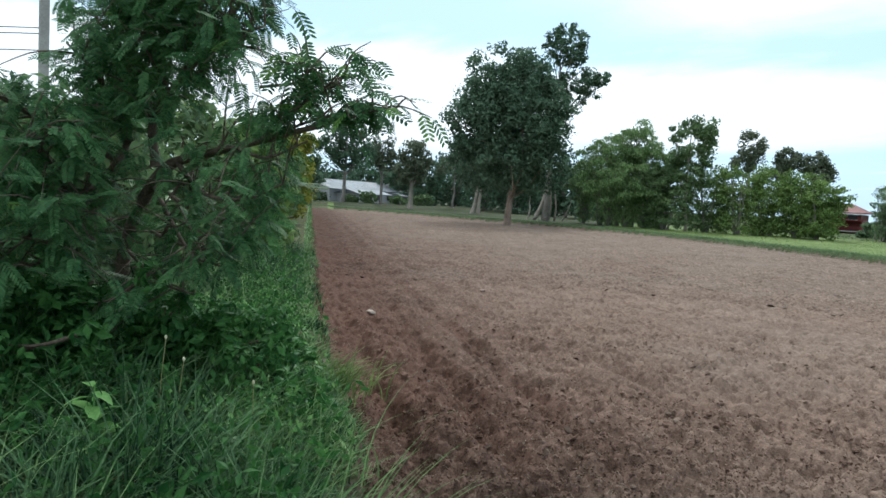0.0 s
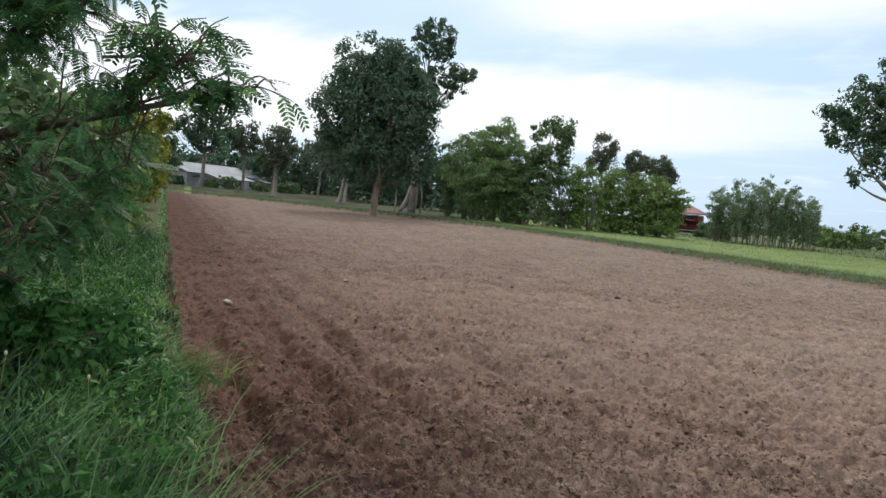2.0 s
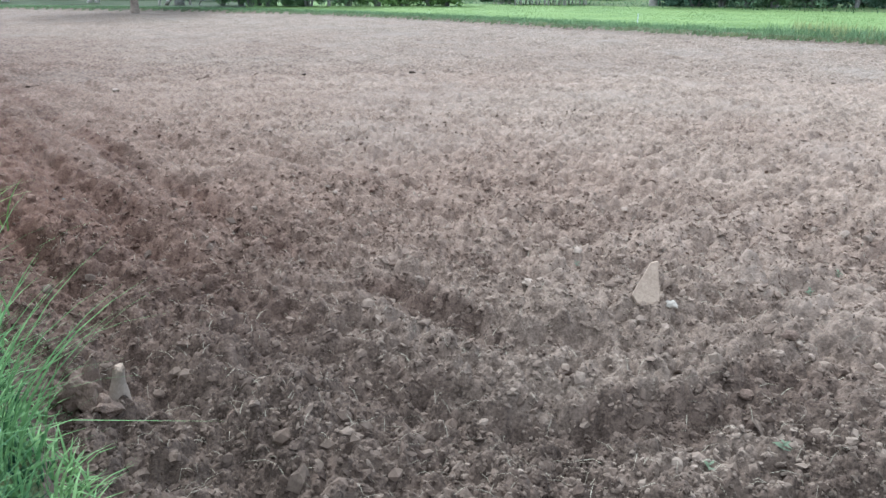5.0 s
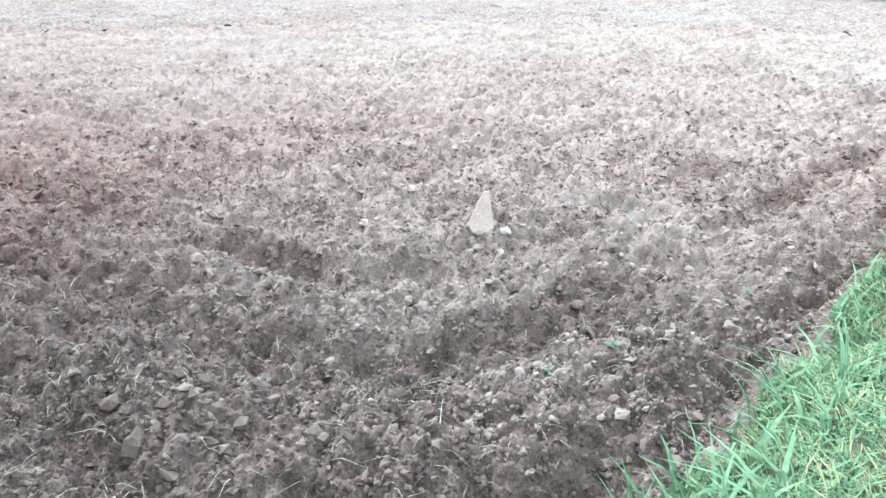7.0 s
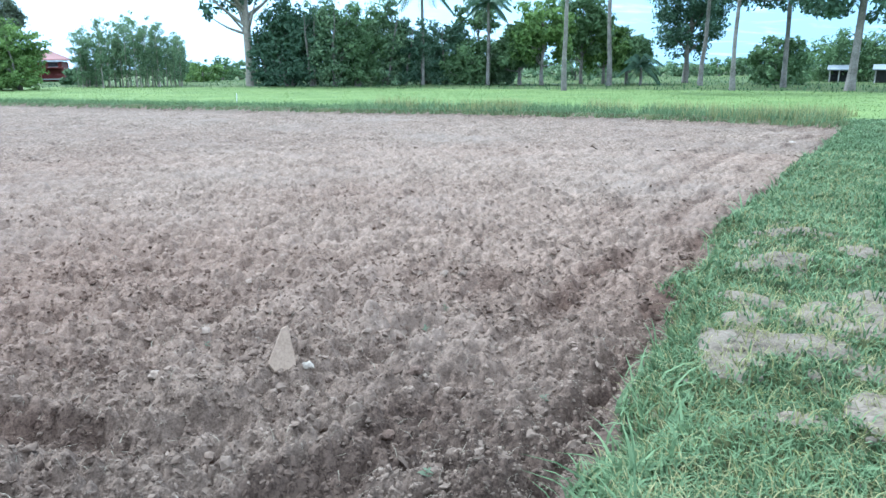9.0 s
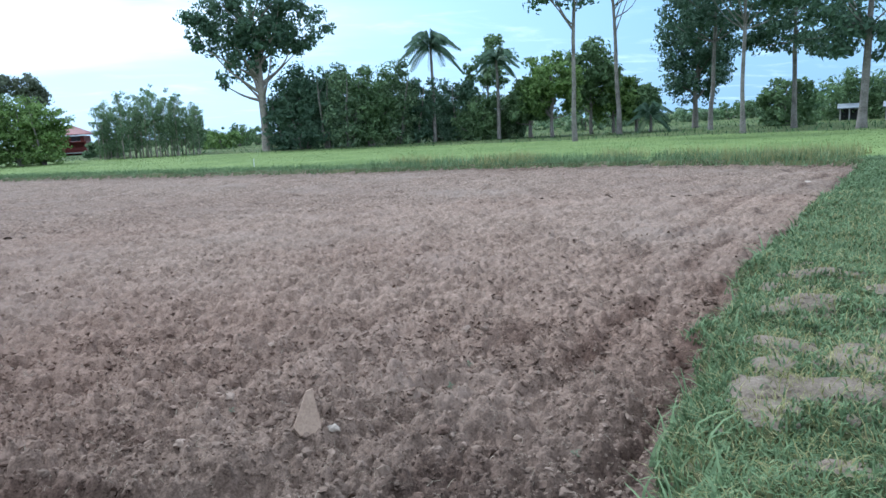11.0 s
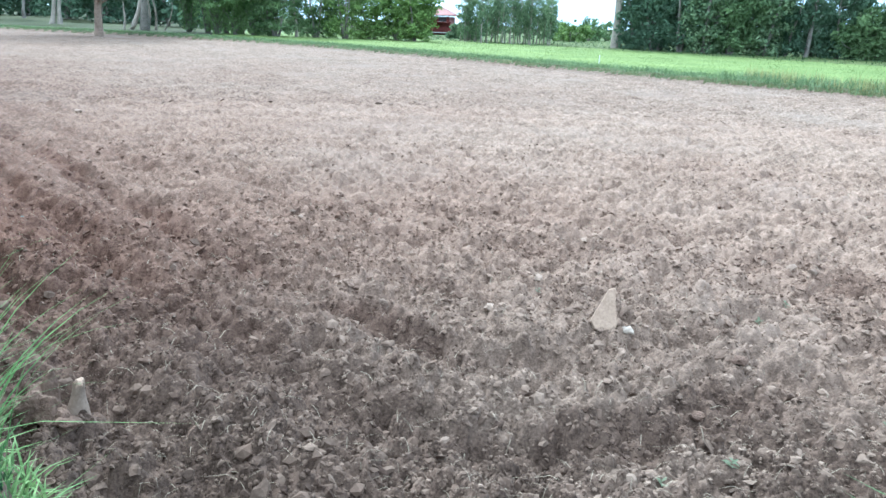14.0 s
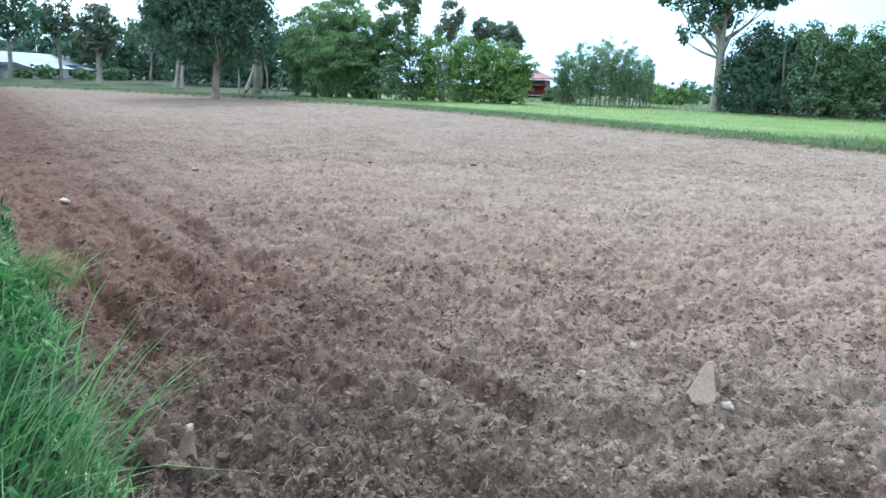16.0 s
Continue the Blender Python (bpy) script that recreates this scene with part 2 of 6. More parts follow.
TEAL = material("faded_teal_plastic", (0.03, 0.075, 0.08), (0.065, 0.14, 0.145), 0.8, 20.0, 90.0, 0.2, 0.002)
ROOF_RED = material("red_roof_sheet", (0.12, 0.03, 0.027), (0.20, 0.056, 0.05), 0.6, 0.8, 6.0, 0.3, 0.02)
WALL_RED = material("dark_red_boards", (0.10, 0.025, 0.025), (0.20, 0.05, 0.045), 0.7, 1.0, 8.0, 0.3, 0.01)
ROOF_METAL = material("pale_metal_roof", (0.15, 0.172, 0.19), (0.28, 0.305, 0.325), 0.75, 0.5, 5.0, 0.2, 0.01, stains=((0.33, 0.31, 0.30), 0.4, 0.55, 0.75))
WALL_WHITE = material("white_plaster", (0.46, 0.48, 0.50), (0.66, 0.67, 0.68), 0.8, 0.6, 5.0, 0.2, 0.01)
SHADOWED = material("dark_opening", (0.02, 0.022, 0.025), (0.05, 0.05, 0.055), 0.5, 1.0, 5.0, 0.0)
CONCRETE = material("concrete", (0.26, 0.25, 0.24), (0.42, 0.41, 0.39), 0.85, 1.5, 20.0, 0.3, 0.01)
CABLE = material("black_cable", (0.015, 0.015, 0.017), (0.03, 0.03, 0.034), 0.5, 3.0, 20.0, 0.0)
STRAW = material("pale_straw", (0.15, 0.125, 0.092), (0.31, 0.265, 0.2), 0.8, 3.0, 40.0, 0.0, island=0.9)
FLOWER = material("dry_flower_head", (0.42, 0.40, 0.24), (0.62, 0.60, 0.42), 0.7, 40.0, 200.0, 0.0)


# ---- mesh helpers ----
RNG = np.random.default_rng(11)


def polar(az, d, z=0.0):
    """A place at a bearing in degrees (clockwise from +y) and a distance from the standpoint."""
    return np.array([d * math.sin(radians(az)), d * math.cos(radians(az)), z])


def high(az, d, el):
    """A place seen from the standpoint at the eye's height 1.7 under an elevation in degrees."""
    return polar(az, d, 1.7 + d * math.tan(radians(el)))


def np_mesh(name, verts, faces, mats, smooth=False, attr=None, slots=None, iron=None):
    me = bpy.data.meshes.new(name)
    verts, faces = np.asarray(verts, np.float32), np.asarray(faces, np.int32)
    k = faces.shape[1]
    me.vertices.add(len(verts))
    me.vertices.foreach_set("co", verts.ravel())
    me.loops.add(faces.size)
    me.loops.foreach_set("vertex_index", faces.ravel())
    me.polygons.add(len(faces))
    me.polygons.foreach_set("loop_start", np.arange(0, faces.size, k, dtype=np.int32))
    if slots is not None:
        me.polygons.foreach_set("material_index", np.asarray(slots, np.int32))
    for m in mats if isinstance(mats, (list, tuple)) else [mats]:
        me.materials.append(m)
    if attr is not None:
        a = me.attributes.new("damp_shade", "FLOAT", "POINT")
        a.data.foreach_set("value", np.asarray(attr, np.float32))
    if iron is not None:
        a = me.attributes.new("iron", "FLOAT", "POINT")
        a.data.foreach_set("value", np.asarray(iron, np.float32))
    me.update(calc_edges=True)
    me.polygons.foreach_set("use_smooth", np.full(len(faces), smooth))
    return me


def thing(name, place, label, category, group="", kind=""):
    ob = new(name)
    ob.location = place
    ob.empty_display_size = 0.2
    return tagged(ob, label, category, group, kind)


def child(name, me, parent, label="", m=None, kind=""):
    ob = new(name, me)
    ob.parent = parent
    if m is not None:
        ob.matrix_basis = m
    if label or kind:
        tagged(ob, label, kind=kind)
    return ob


def part(name, bm, material_, parent, label=""):
    me = bpy.data.meshes.new(name)
    bm.to_mesh(me)
    bm.free()
    me.materials.append(material_)
    return child(name, me, parent, label)


def join(pieces):
    """Several (verts, faces) as one."""
    vs, fs, n = [], [], 0
    for v, f in pieces:
        vs.append(v)
        fs.append(np.asarray(f) + n)
        n += len(v)
    return np.concatenate(vs), np.concatenate(fs)


def tube(points, radii, sides=7, rough=0.0):
    pts = np.asarray(points, float)
    t = np.gradient(pts, axis=0)
    t /= np.linalg.norm(t, axis=1)[:, None] + 1e-9
    ref = np.where(np.abs(t[:, 2:3]) > 0.9, [[1.0, 0, 0]], [[0, 0, 1.0]])
    a = np.cross(t, ref)
    a /= np.linalg.norm(a, axis=1)[:, None] + 1e-9
    b = np.cross(t, a)
    ang = np.linspace(0, 2 * np.pi, sides, endpoint=False)
    r = np.asarray(radii, float)[:, None] * (1 + rough * RNG.normal(size=(len(pts), sides)))
    v = pts[:, None] + r[..., None] * (np.cos(ang)[None, :, None] * a[:, None] + np.sin(ang)[None, :, None] * b[:, None])
    n = len(pts)
    i, j = np.meshgrid(np.arange(n - 1), np.arange(sides), indexing="ij")
    f = np.stack([i * sides + j, i * sides + (j + 1) % sides, (i + 1) * sides + (j + 1) % sides, (i + 1) * sides + j], -1).reshape(-1, 4)
    return v.reshape(-1, 3), f


def curve_points(ctrl, n):
    """A smooth line through control points (Catmull-Rom)."""
    c = np.asarray(ctrl, float)
    c = np.vstack([2 * c[0] - c[1], c, 2 * c[-1] - c[-2]])
    s = np.linspace(0, len(c) - 3 - 1e-6, n)
    k = s.astype(int)
    u = (s - k)[:, None]
    p0, p1, p2, p3 = c[k], c[k + 1], c[k + 2], c[k + 3]
    return 0.5 * (2 * p1 + (p2 - p0) * u + (2 * p0 - 5 * p1 + 4 * p2 - p3) * u**2 + (3 * p1 - p0 - 3 * p2 + p3) * u**3)


def unit(n):
    v = RNG.normal(size=(n, 3))
    return v / np.linalg.norm(v, axis=1)[:, None]


def leaf_quads(centres, size, along=None, slim=0.45, hang=0.2, facing=None):
    """One folded rhombic leaf at each centre."""
    n = len(centres)
    d = unit(n) if along is None else along + 0.5 * unit(n)
    d[:, 2] -= hang
    d /= np.linalg.norm(d, axis=1)[:, None]
    side = np.cross(d, unit(n) if facing is None else facing + 0.55 * unit(n))
    side /= np.linalg.norm(side, axis=1)[:, None] + 1e-9
    up = np.cross(side, d)
    s = (size * RNG.uniform(0.65, 1.35, n))[:, None]
    v = np.stack([centres - d * s * 0.5, centres + side * s * slim * 0.5 + up * s * 0.08,
                  centres + d * s * 0.5, centres - side * s * slim * 0.5 + up * s * 0.08], 1)
    return v.reshape(-1, 3), np.arange(4 * n).reshape(-1, 4)


def clump_leaves(centres, radius, per, size, slim=0.45, hang=0.2, flat=0.75):
    """Leaves gathered round twig ends, denser to the outside of each clump."""
    n = len(centres)
    rad = radius * RNG.uniform(0.6, 1.35, n)
    d = unit(n * per)
    r = RNG.uniform(0.15, 1.0, n * per) ** 0.55
    p = np.repeat(centres, per, 0) + d * (r * np.repeat(rad, per))[:, None] * [1, 1, flat]
    return leaf_quads(p, size, np.cross(d, unit(n * per)) + 0.35 * d, slim, hang, facing=d * [1, 1, 0.8] + [0, 0, 0.45])  # the blades face outwards and up


def crown_points(ells, n, shell=0.45):
    """Clump centres in the outer shells of several ellipsoids (centre, radii), uneven on purpose."""
    w = np.array([np.prod(e[1]) ** (2 / 3) for e in ells])
    out = []
    for (c, r), k in zip(ells, RNG.multinomial(n, w / w.sum())):
        d = unit(k)
        q = RNG.uniform(shell, 1.0, k)[:, None] ** 0.7
        out.append(np.asarray(c) + d * q * np.asarray(r))
    return np.concatenate(out)


def smooth_step(x):
    x = np.clip(x, 0, 1)
    return x * x * (3 - 2 * x)


# numpy noises
def hash2(ix, iy, seed):
    h = (ix.astype(np.int64) * 374761393 + iy.astype(np.int64) * 668265263 + seed * 974711) & 0x7FFFFFFF
    h = ((h ^ (h >> 13)) * 1274126177) & 0x7FFFFFFF
    return ((h ^ (h >> 16)) & 0xFFFFFF) / float(0xFFFFFF)


def value_noise(x, y, seed=0):
    ix, iy = np.floor(x), np.floor(y)
    u, v = smooth_step(x - ix), smooth_step(y - iy)
    a, b = hash2(ix, iy, seed), hash2(ix + 1, iy, seed)
    c, d = hash2(ix, iy + 1, seed), hash2(ix + 1, iy + 1, seed)
    return (a * (1 - u) + b * u) * (1 - v) + (c * (1 - u) + d * u) * v - 0.5


def fbm(x, y, octaves, seed=0, gain=0.55):
    s, a = 0, 1.0
    for o in range(octaves):
        s, a, x, y = s + a * value_noise(x, y, seed + o), a * gain, x * 2.03 + 5.2, y * 2.03 + 1.7
    return s


def lumps(x, y, seed):
    """Rounded lumps of uneven size, one to a cell, 0 to 1."""
    ix, iy = np.floor(x), np.floor(y)
    best = np.zeros_like(x)
    for dx in (-1, 0, 1):
        for dy in (-1, 0, 1):
            jx, jy = ix + dx, iy + dy
            px, py = jx + hash2(jx, jy, seed), jy + hash2(jx, jy, seed + 7)
            r = 0.25 + 0.6 * hash2(jx, jy, seed + 13) ** 1.6
            best = np.maximum(best, r * np.sqrt(np.clip(1 - ((x - px) ** 2 + (y - py) ** 2) / r**2, 0, 1)))
    return best


# ---- the ground: one sheet, with a ploughed field between low grass bunds ----
LEFT, FAR, RIGHT, NEAR = 0, 1, 2, 3
FIELD = [  # corners of the ploughed field, and which side begins there
    (-0.85, 1.1, LEFT), (-1.5, 1.25, LEFT), (-2.1, 1.6, LEFT), (-2.95, 2.02, LEFT), (-3.8, 2.42, LEFT), (-5.4, 3.2, LEFT), (-8.4, 4.75, LEFT),
    (-17.4, 9.6, LEFT), (-31.0, 17.0, LEFT), (-56.0, 30.6, LEFT), (-80.0, 43.6, FAR), (-62.5, 44.9, FAR), (-41.0, 45.3, FAR), (-28.0, 42.4, FAR),
    (-20.0, 38.8, FAR), (-11.7, 34.4, FAR), (-6.5, 31.4, FAR), (-1.6, 28.4, FAR), (3.7, 26.0, FAR), (8.8, 22.8, FAR), (13.0, 18.2, RIGHT),
    (12.0, 16.4, RIGHT), (7.0, 10.6, RIGHT), (4.1, 7.1, RIGHT), (2.4, 4.85, RIGHT), (1.65, 3.65, RIGHT), (1.1, 2.85, RIGHT), (0.72, 2.2, RIGHT),
    (0.42, 1.72, NEAR), (0.1, 1.36, NEAR), (-0.35, 1.18, NEAR)]


def field_distance(x, y):
    """Metres inside the field's edge (negative outside), the nearest side, and the distances to the left and the right side."""
    best, side = np.full(x.shape, 1e9), np.zeros(x.shape, int)
    inside = np.zeros(x.shape, bool)
    near = {LEFT: np.full(x.shape, 1e9), RIGHT: np.full(x.shape, 1e9)}
    for k, (ax, ay, s) in enumerate(FIELD):
        bx, by, _ = FIELD[(k + 1) % len(FIELD)]
        ex, ey = bx - ax, by - ay
        u = np.clip(((x - ax) * ex + (y - ay) * ey) / (ex * ex + ey * ey), 0, 1)
        d = np.hypot(x - ax - u * ex, y - ay - u * ey)
        side = np.where(d < best, s, side)
        best = np.minimum(best, d)
        if s in near:
            near[s] = np.minimum(near[s], d)
        cross = (ay > y) != (by > y)
        inside ^= cross & (x < ex * (y - ay) / (ey if abs(ey) > 1e-9 else 1e-9) + ax)
    return np.where(inside, best, -best), side, near[LEFT], near[RIGHT]


def bund_mound(x, y, d):
    """Trodden hummocks along the walked middle of the right bund, 0 to 1."""
    wx, wy = x + 0.12 * fbm(x * 3, y * 3, 2, 64), y + 0.12 * fbm(x * 3, y * 3, 2, 65)
    band = smooth_step((-d - 0.25) / 0.25) * smooth_step((d + 1.5) / 0.3)
    return lumps(wx * 2.5, wy * 3.5, 61) * band * smooth_step((8.2 - np.hypot(x, y)) / 1.5)


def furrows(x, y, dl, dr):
    """Furrows run round the corner where the plough turned: narrow grooves with flat ridges between, steeper on the far
    side.
    Gives the distance from the bunds, the relief (-1 to 1) and a dark strip along each furrow, fresh earth with the
    groove's shade painted in."""
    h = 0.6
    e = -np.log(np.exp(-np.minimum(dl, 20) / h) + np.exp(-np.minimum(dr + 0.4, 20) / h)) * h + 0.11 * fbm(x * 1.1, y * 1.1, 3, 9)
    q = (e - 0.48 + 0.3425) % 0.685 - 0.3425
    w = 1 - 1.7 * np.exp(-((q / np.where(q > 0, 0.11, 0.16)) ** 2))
    # dark band on each groove: fresh damp earth and groove shade, both as colour
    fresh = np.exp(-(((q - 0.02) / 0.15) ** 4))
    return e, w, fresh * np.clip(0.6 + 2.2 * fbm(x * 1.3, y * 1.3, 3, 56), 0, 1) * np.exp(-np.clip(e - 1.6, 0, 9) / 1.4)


def ground_height(x, y, detail=True):
    d, side, dl, dr = field_distance(x, y)
    d = d + 0.17 * fbm(x * 2.2, y * 2.2, 3, 40) * np.clip(np.hypot(x, y) / 2.5, 0, 1.6) * smooth_step(y / 1.0)
    west, north = smooth_step((-x - 0.4) / 1.6) * smooth_step((y + 1.5) / 2.0), smooth_step((y - 0.8) / 1.6)
    rim = np.where(side == FAR, 0.14, 0.28 + 0.08 * west * (side == LEFT) - 0.04 * north * (side == RIGHT))
    out = rim * smooth_step(-d / np.array([0.16, 0.35, 0.3, 0.3])[side])
    out = out + np.where(side == LEFT, 0.22 * west * smooth_step((-d - 0.3) / 1.6), 0)
    out = out - np.where(side == RIGHT, 0.2 * north * smooth_step((-d - 1.3) / 0.8), 0)
    r = np.hypot(x, y)
    turf = 0.05 * fbm(x * 1.3, y * 1.3, 4, 3) * np.clip(r / 3, 0.4, 1) + 0.11 * bund_mound(x, y, d) * (side == RIGHT) * north
    z = out + np.where(d < -0.05, turf, 0)
    if detail:
        e, w, _ = furrows(x, y, dl, dr)
        broken = np.clip(0.9 + 1.3 * fbm(x * 0.9, y * 0.9, 3, 19), 0.45, 1.4)
        soil = (0.045 + 0.035 * smooth_step((dr - dl + 1.5) / 2.5)) * w * broken * np.exp(-np.clip(e - 0.8, 0, 9) / 2.0) * smooth_step((14 - r) / 7)
        fade, far_ = np.clip((24 - r) / 12, 0, 1), np.clip((50 - r) / 36, 0, 1)
        wx, wy = x + 0.045 * fbm(x * 9, y * 9, 2, 51), y + 0.045 * fbm(x * 9, y * 9, 2, 53)
        soil += 0.05 * fbm(x * 1.6, y * 1.6, 3, 21) + 0.035 * fbm(x * 5.5, y * 5.5, 3, 26)
        soil += (0.034 + 0.06 * (1 - fade)) * lumps(wx * 3.4, wy * 3.4, 31) + (0.05 + 0.03 * (1 - fade)) * far_ * lumps(wx * 7.5, wy * 7.5, 33)
        soil += fade * np.maximum(0.065 * lumps(wx * 15, wy * 15, 35), 0.075 * lumps(wx * 12, wy * 12, 36) - 0.008) + 0.036 * fade * lumps(wx * 31, wy * 31, 37)
        soil -= 0.09 * fade * lumps(wx * 7, wy * 7, 39) ** 1.5 + 0.065
        z = z + np.where(d > 0, soil - 0.03, 0) * smooth_step(d / 0.12)
    return z, d, side, dl, dr


def soil_damp_shade(x, y, d, dl, dr):
    """Damp red earth along the bank and in patches where the plough turned, plus shade painted into the furrow grooves;
    the open field is dry.
    """
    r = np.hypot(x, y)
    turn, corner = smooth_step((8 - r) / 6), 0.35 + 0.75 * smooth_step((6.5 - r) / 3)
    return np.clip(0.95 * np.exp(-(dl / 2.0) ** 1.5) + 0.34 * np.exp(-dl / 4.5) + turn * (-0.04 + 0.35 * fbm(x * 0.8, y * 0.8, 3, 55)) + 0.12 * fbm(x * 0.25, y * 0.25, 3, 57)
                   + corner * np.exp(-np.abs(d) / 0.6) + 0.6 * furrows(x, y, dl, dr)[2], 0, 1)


def soil_iron(x, y, dl):
    """Red iron-rich subsoil turned up along the left bank, fading into the field and towards the corner."""
    away = smooth_step((np.hypot(x, y) - 2.5) / 4)
    return np.clip(away * (0.22 * np.exp(-dl / 1.4) + 0.40 * np.exp(-dl / 11.0) + 0.03 + 0.14 * fbm(x * 0.4, y * 0.4, 3, 58)), 0, 1)


def height_at(x, y):
    return float(ground_height(np.array([float(x)]), np.array([float(y)]), False)[0][0])


def near_soil(field):
    """The part of the field at the walker's feet, in a finer mesh."""
    A, R = np.meshgrid(np.radians(np.arange(-66, 40, 0.14)), 0.9 * 1.0062 ** np.arange(466), indexing="ij")
    x, y = R * np.sin(A), R * np.cos(A)
    z, d, side, dl, dr = ground_height(x, y)
    nA, nR = x.shape
    i, j = np.meshgrid(np.arange(nA - 1), np.arange(nR - 1), indexing="ij")
    q = np.stack([i * nR + j, (i + 1) * nR + j, (i + 1) * nR + j + 1, i * nR + j + 1], -1).reshape(-1, 4)
    q = q[d.reshape(-1)[q].mean(1) > -0.11]
    used, inv = np.unique(q, return_inverse=True)
    at = [a.reshape(-1)[used] for a in (x, y, z, soil_damp_shade(x, y, d, dl, dr), soil_iron(x, y, dl))]
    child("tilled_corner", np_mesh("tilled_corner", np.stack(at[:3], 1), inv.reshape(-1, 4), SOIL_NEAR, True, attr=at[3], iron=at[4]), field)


def build_ground():
    fine = np.concatenate([np.arange(-95, -68, 0.7), np.arange(-68, 44.01, 0.24)])
    az = np.concatenate([fine, np.arange(47, 264, 4.0)])
    rr = [0.0]
    r = 0.35
    while r < 85:
        rr.append(r)
        r *= (1.0105 if r < 14 else 1.0062 if r < 30 else 1.0085 if r < 50 else 1.0115) if r > 1.2 else 1.05
    while r < 4200:
        rr.append(r)
        r *= 1.14
    rr = np.array(rr)
    A, R = np.meshgrid(np.radians(az), rr[1:], indexing="ij")
    x, y = R * np.sin(A), R * np.cos(A)
    z, d, side, dl, dr = ground_height(x, y)
    nA, nR = x.shape
    verts = np.stack([x, y, z], -1).reshape(-1, 3)
    i, j = np.meshgrid(np.arange(nA), np.arange(nR - 1), indexing="ij")
    i2 = (i + 1) % nA
    quads = np.stack([i * nR + j, i2 * nR + j, i2 * nR + j + 1, i * nR + j + 1], -1).reshape(-1, 4)
    dq, sq = d.reshape(-1)[quads].mean(1), side.reshape(-1)[quads[:, 0]]
    cx, cy = verts[quads, 0].mean(1), verts[quads, 1].mean(1)
    rq = np.hypot(cx, cy)
    zone = np.where((dq > -0.09), 0, np.where((sq == FAR) & (dq > -np.where(np.degrees(np.arctan2(cx, cy)) < -38, 3.0, 26.0)) & (dq < -1.2) & (rq < 110), 2, np.where((-dq < np.where(sq == FAR, 1.3, 4.5)) & (rq < 110), 1, 3)))
    # ground below the left-hand trees gets the colour with their shade painted in
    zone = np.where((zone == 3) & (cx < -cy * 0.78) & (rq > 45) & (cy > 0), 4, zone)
    # bare dry clay shows on the walked top of the right bund
    bare = (zone == 1) & (sq == RIGHT) & (bund_mound(cx, cy, dq) + 0.3 * fbm(cx * 5, cy * 5, 3, 71) > 0.46) & (cy > 1.6)
    damp_shaded, red = soil_damp_shade(x, y, d, dl, dr).reshape(-1), soil_iron(x, y, dl).reshape(-1)
    spec = {0: ("ploughed_field", SOIL, "reddish brown ploughed soil in rough clods and furrows", "field"),
            1: ("field_bund", [TURF, CLAY], "low earth bund covered in grass beside the ploughed field", "bund"),
            2: ("paddy_ground", PADDY, "bright green young rice paddy beyond the field", "paddy"),
            3: ("ground", MEADOW, "flat grassy ground reaching to the horizon", "ground"),
            4: ("wood_ground", WOOD_SHADE_FLOOR, "earth and leaf litter under the trees, coloured darker for their shade", "ground")}
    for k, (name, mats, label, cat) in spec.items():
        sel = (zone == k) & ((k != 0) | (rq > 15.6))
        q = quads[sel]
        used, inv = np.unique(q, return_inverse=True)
        me = np_mesh(name, verts[used], inv.reshape(-1, 4), mats, smooth=True, attr=damp_shaded[used] if k == 0 else None, iron=red[used] if k == 0 else None,
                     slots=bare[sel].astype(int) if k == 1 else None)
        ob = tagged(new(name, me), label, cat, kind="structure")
        if k == 0:
            near_soil(ob)
    # the disc under the walker's feet
    c = np.vstack([[0, 0, z[:, 0].mean()], verts.reshape(nA, nR, 3)[:, 0]])
    f = np.array([(0, 1 + (k + 1) % nA, 1 + k)[::-1] for k in range(nA)])
    tagged(new("ground_underfoot", np_mesh("ground_underfoot", c, f, TURF, True)), "trodden turf on the corner of the bund", "ground", kind="structure")


build_ground()


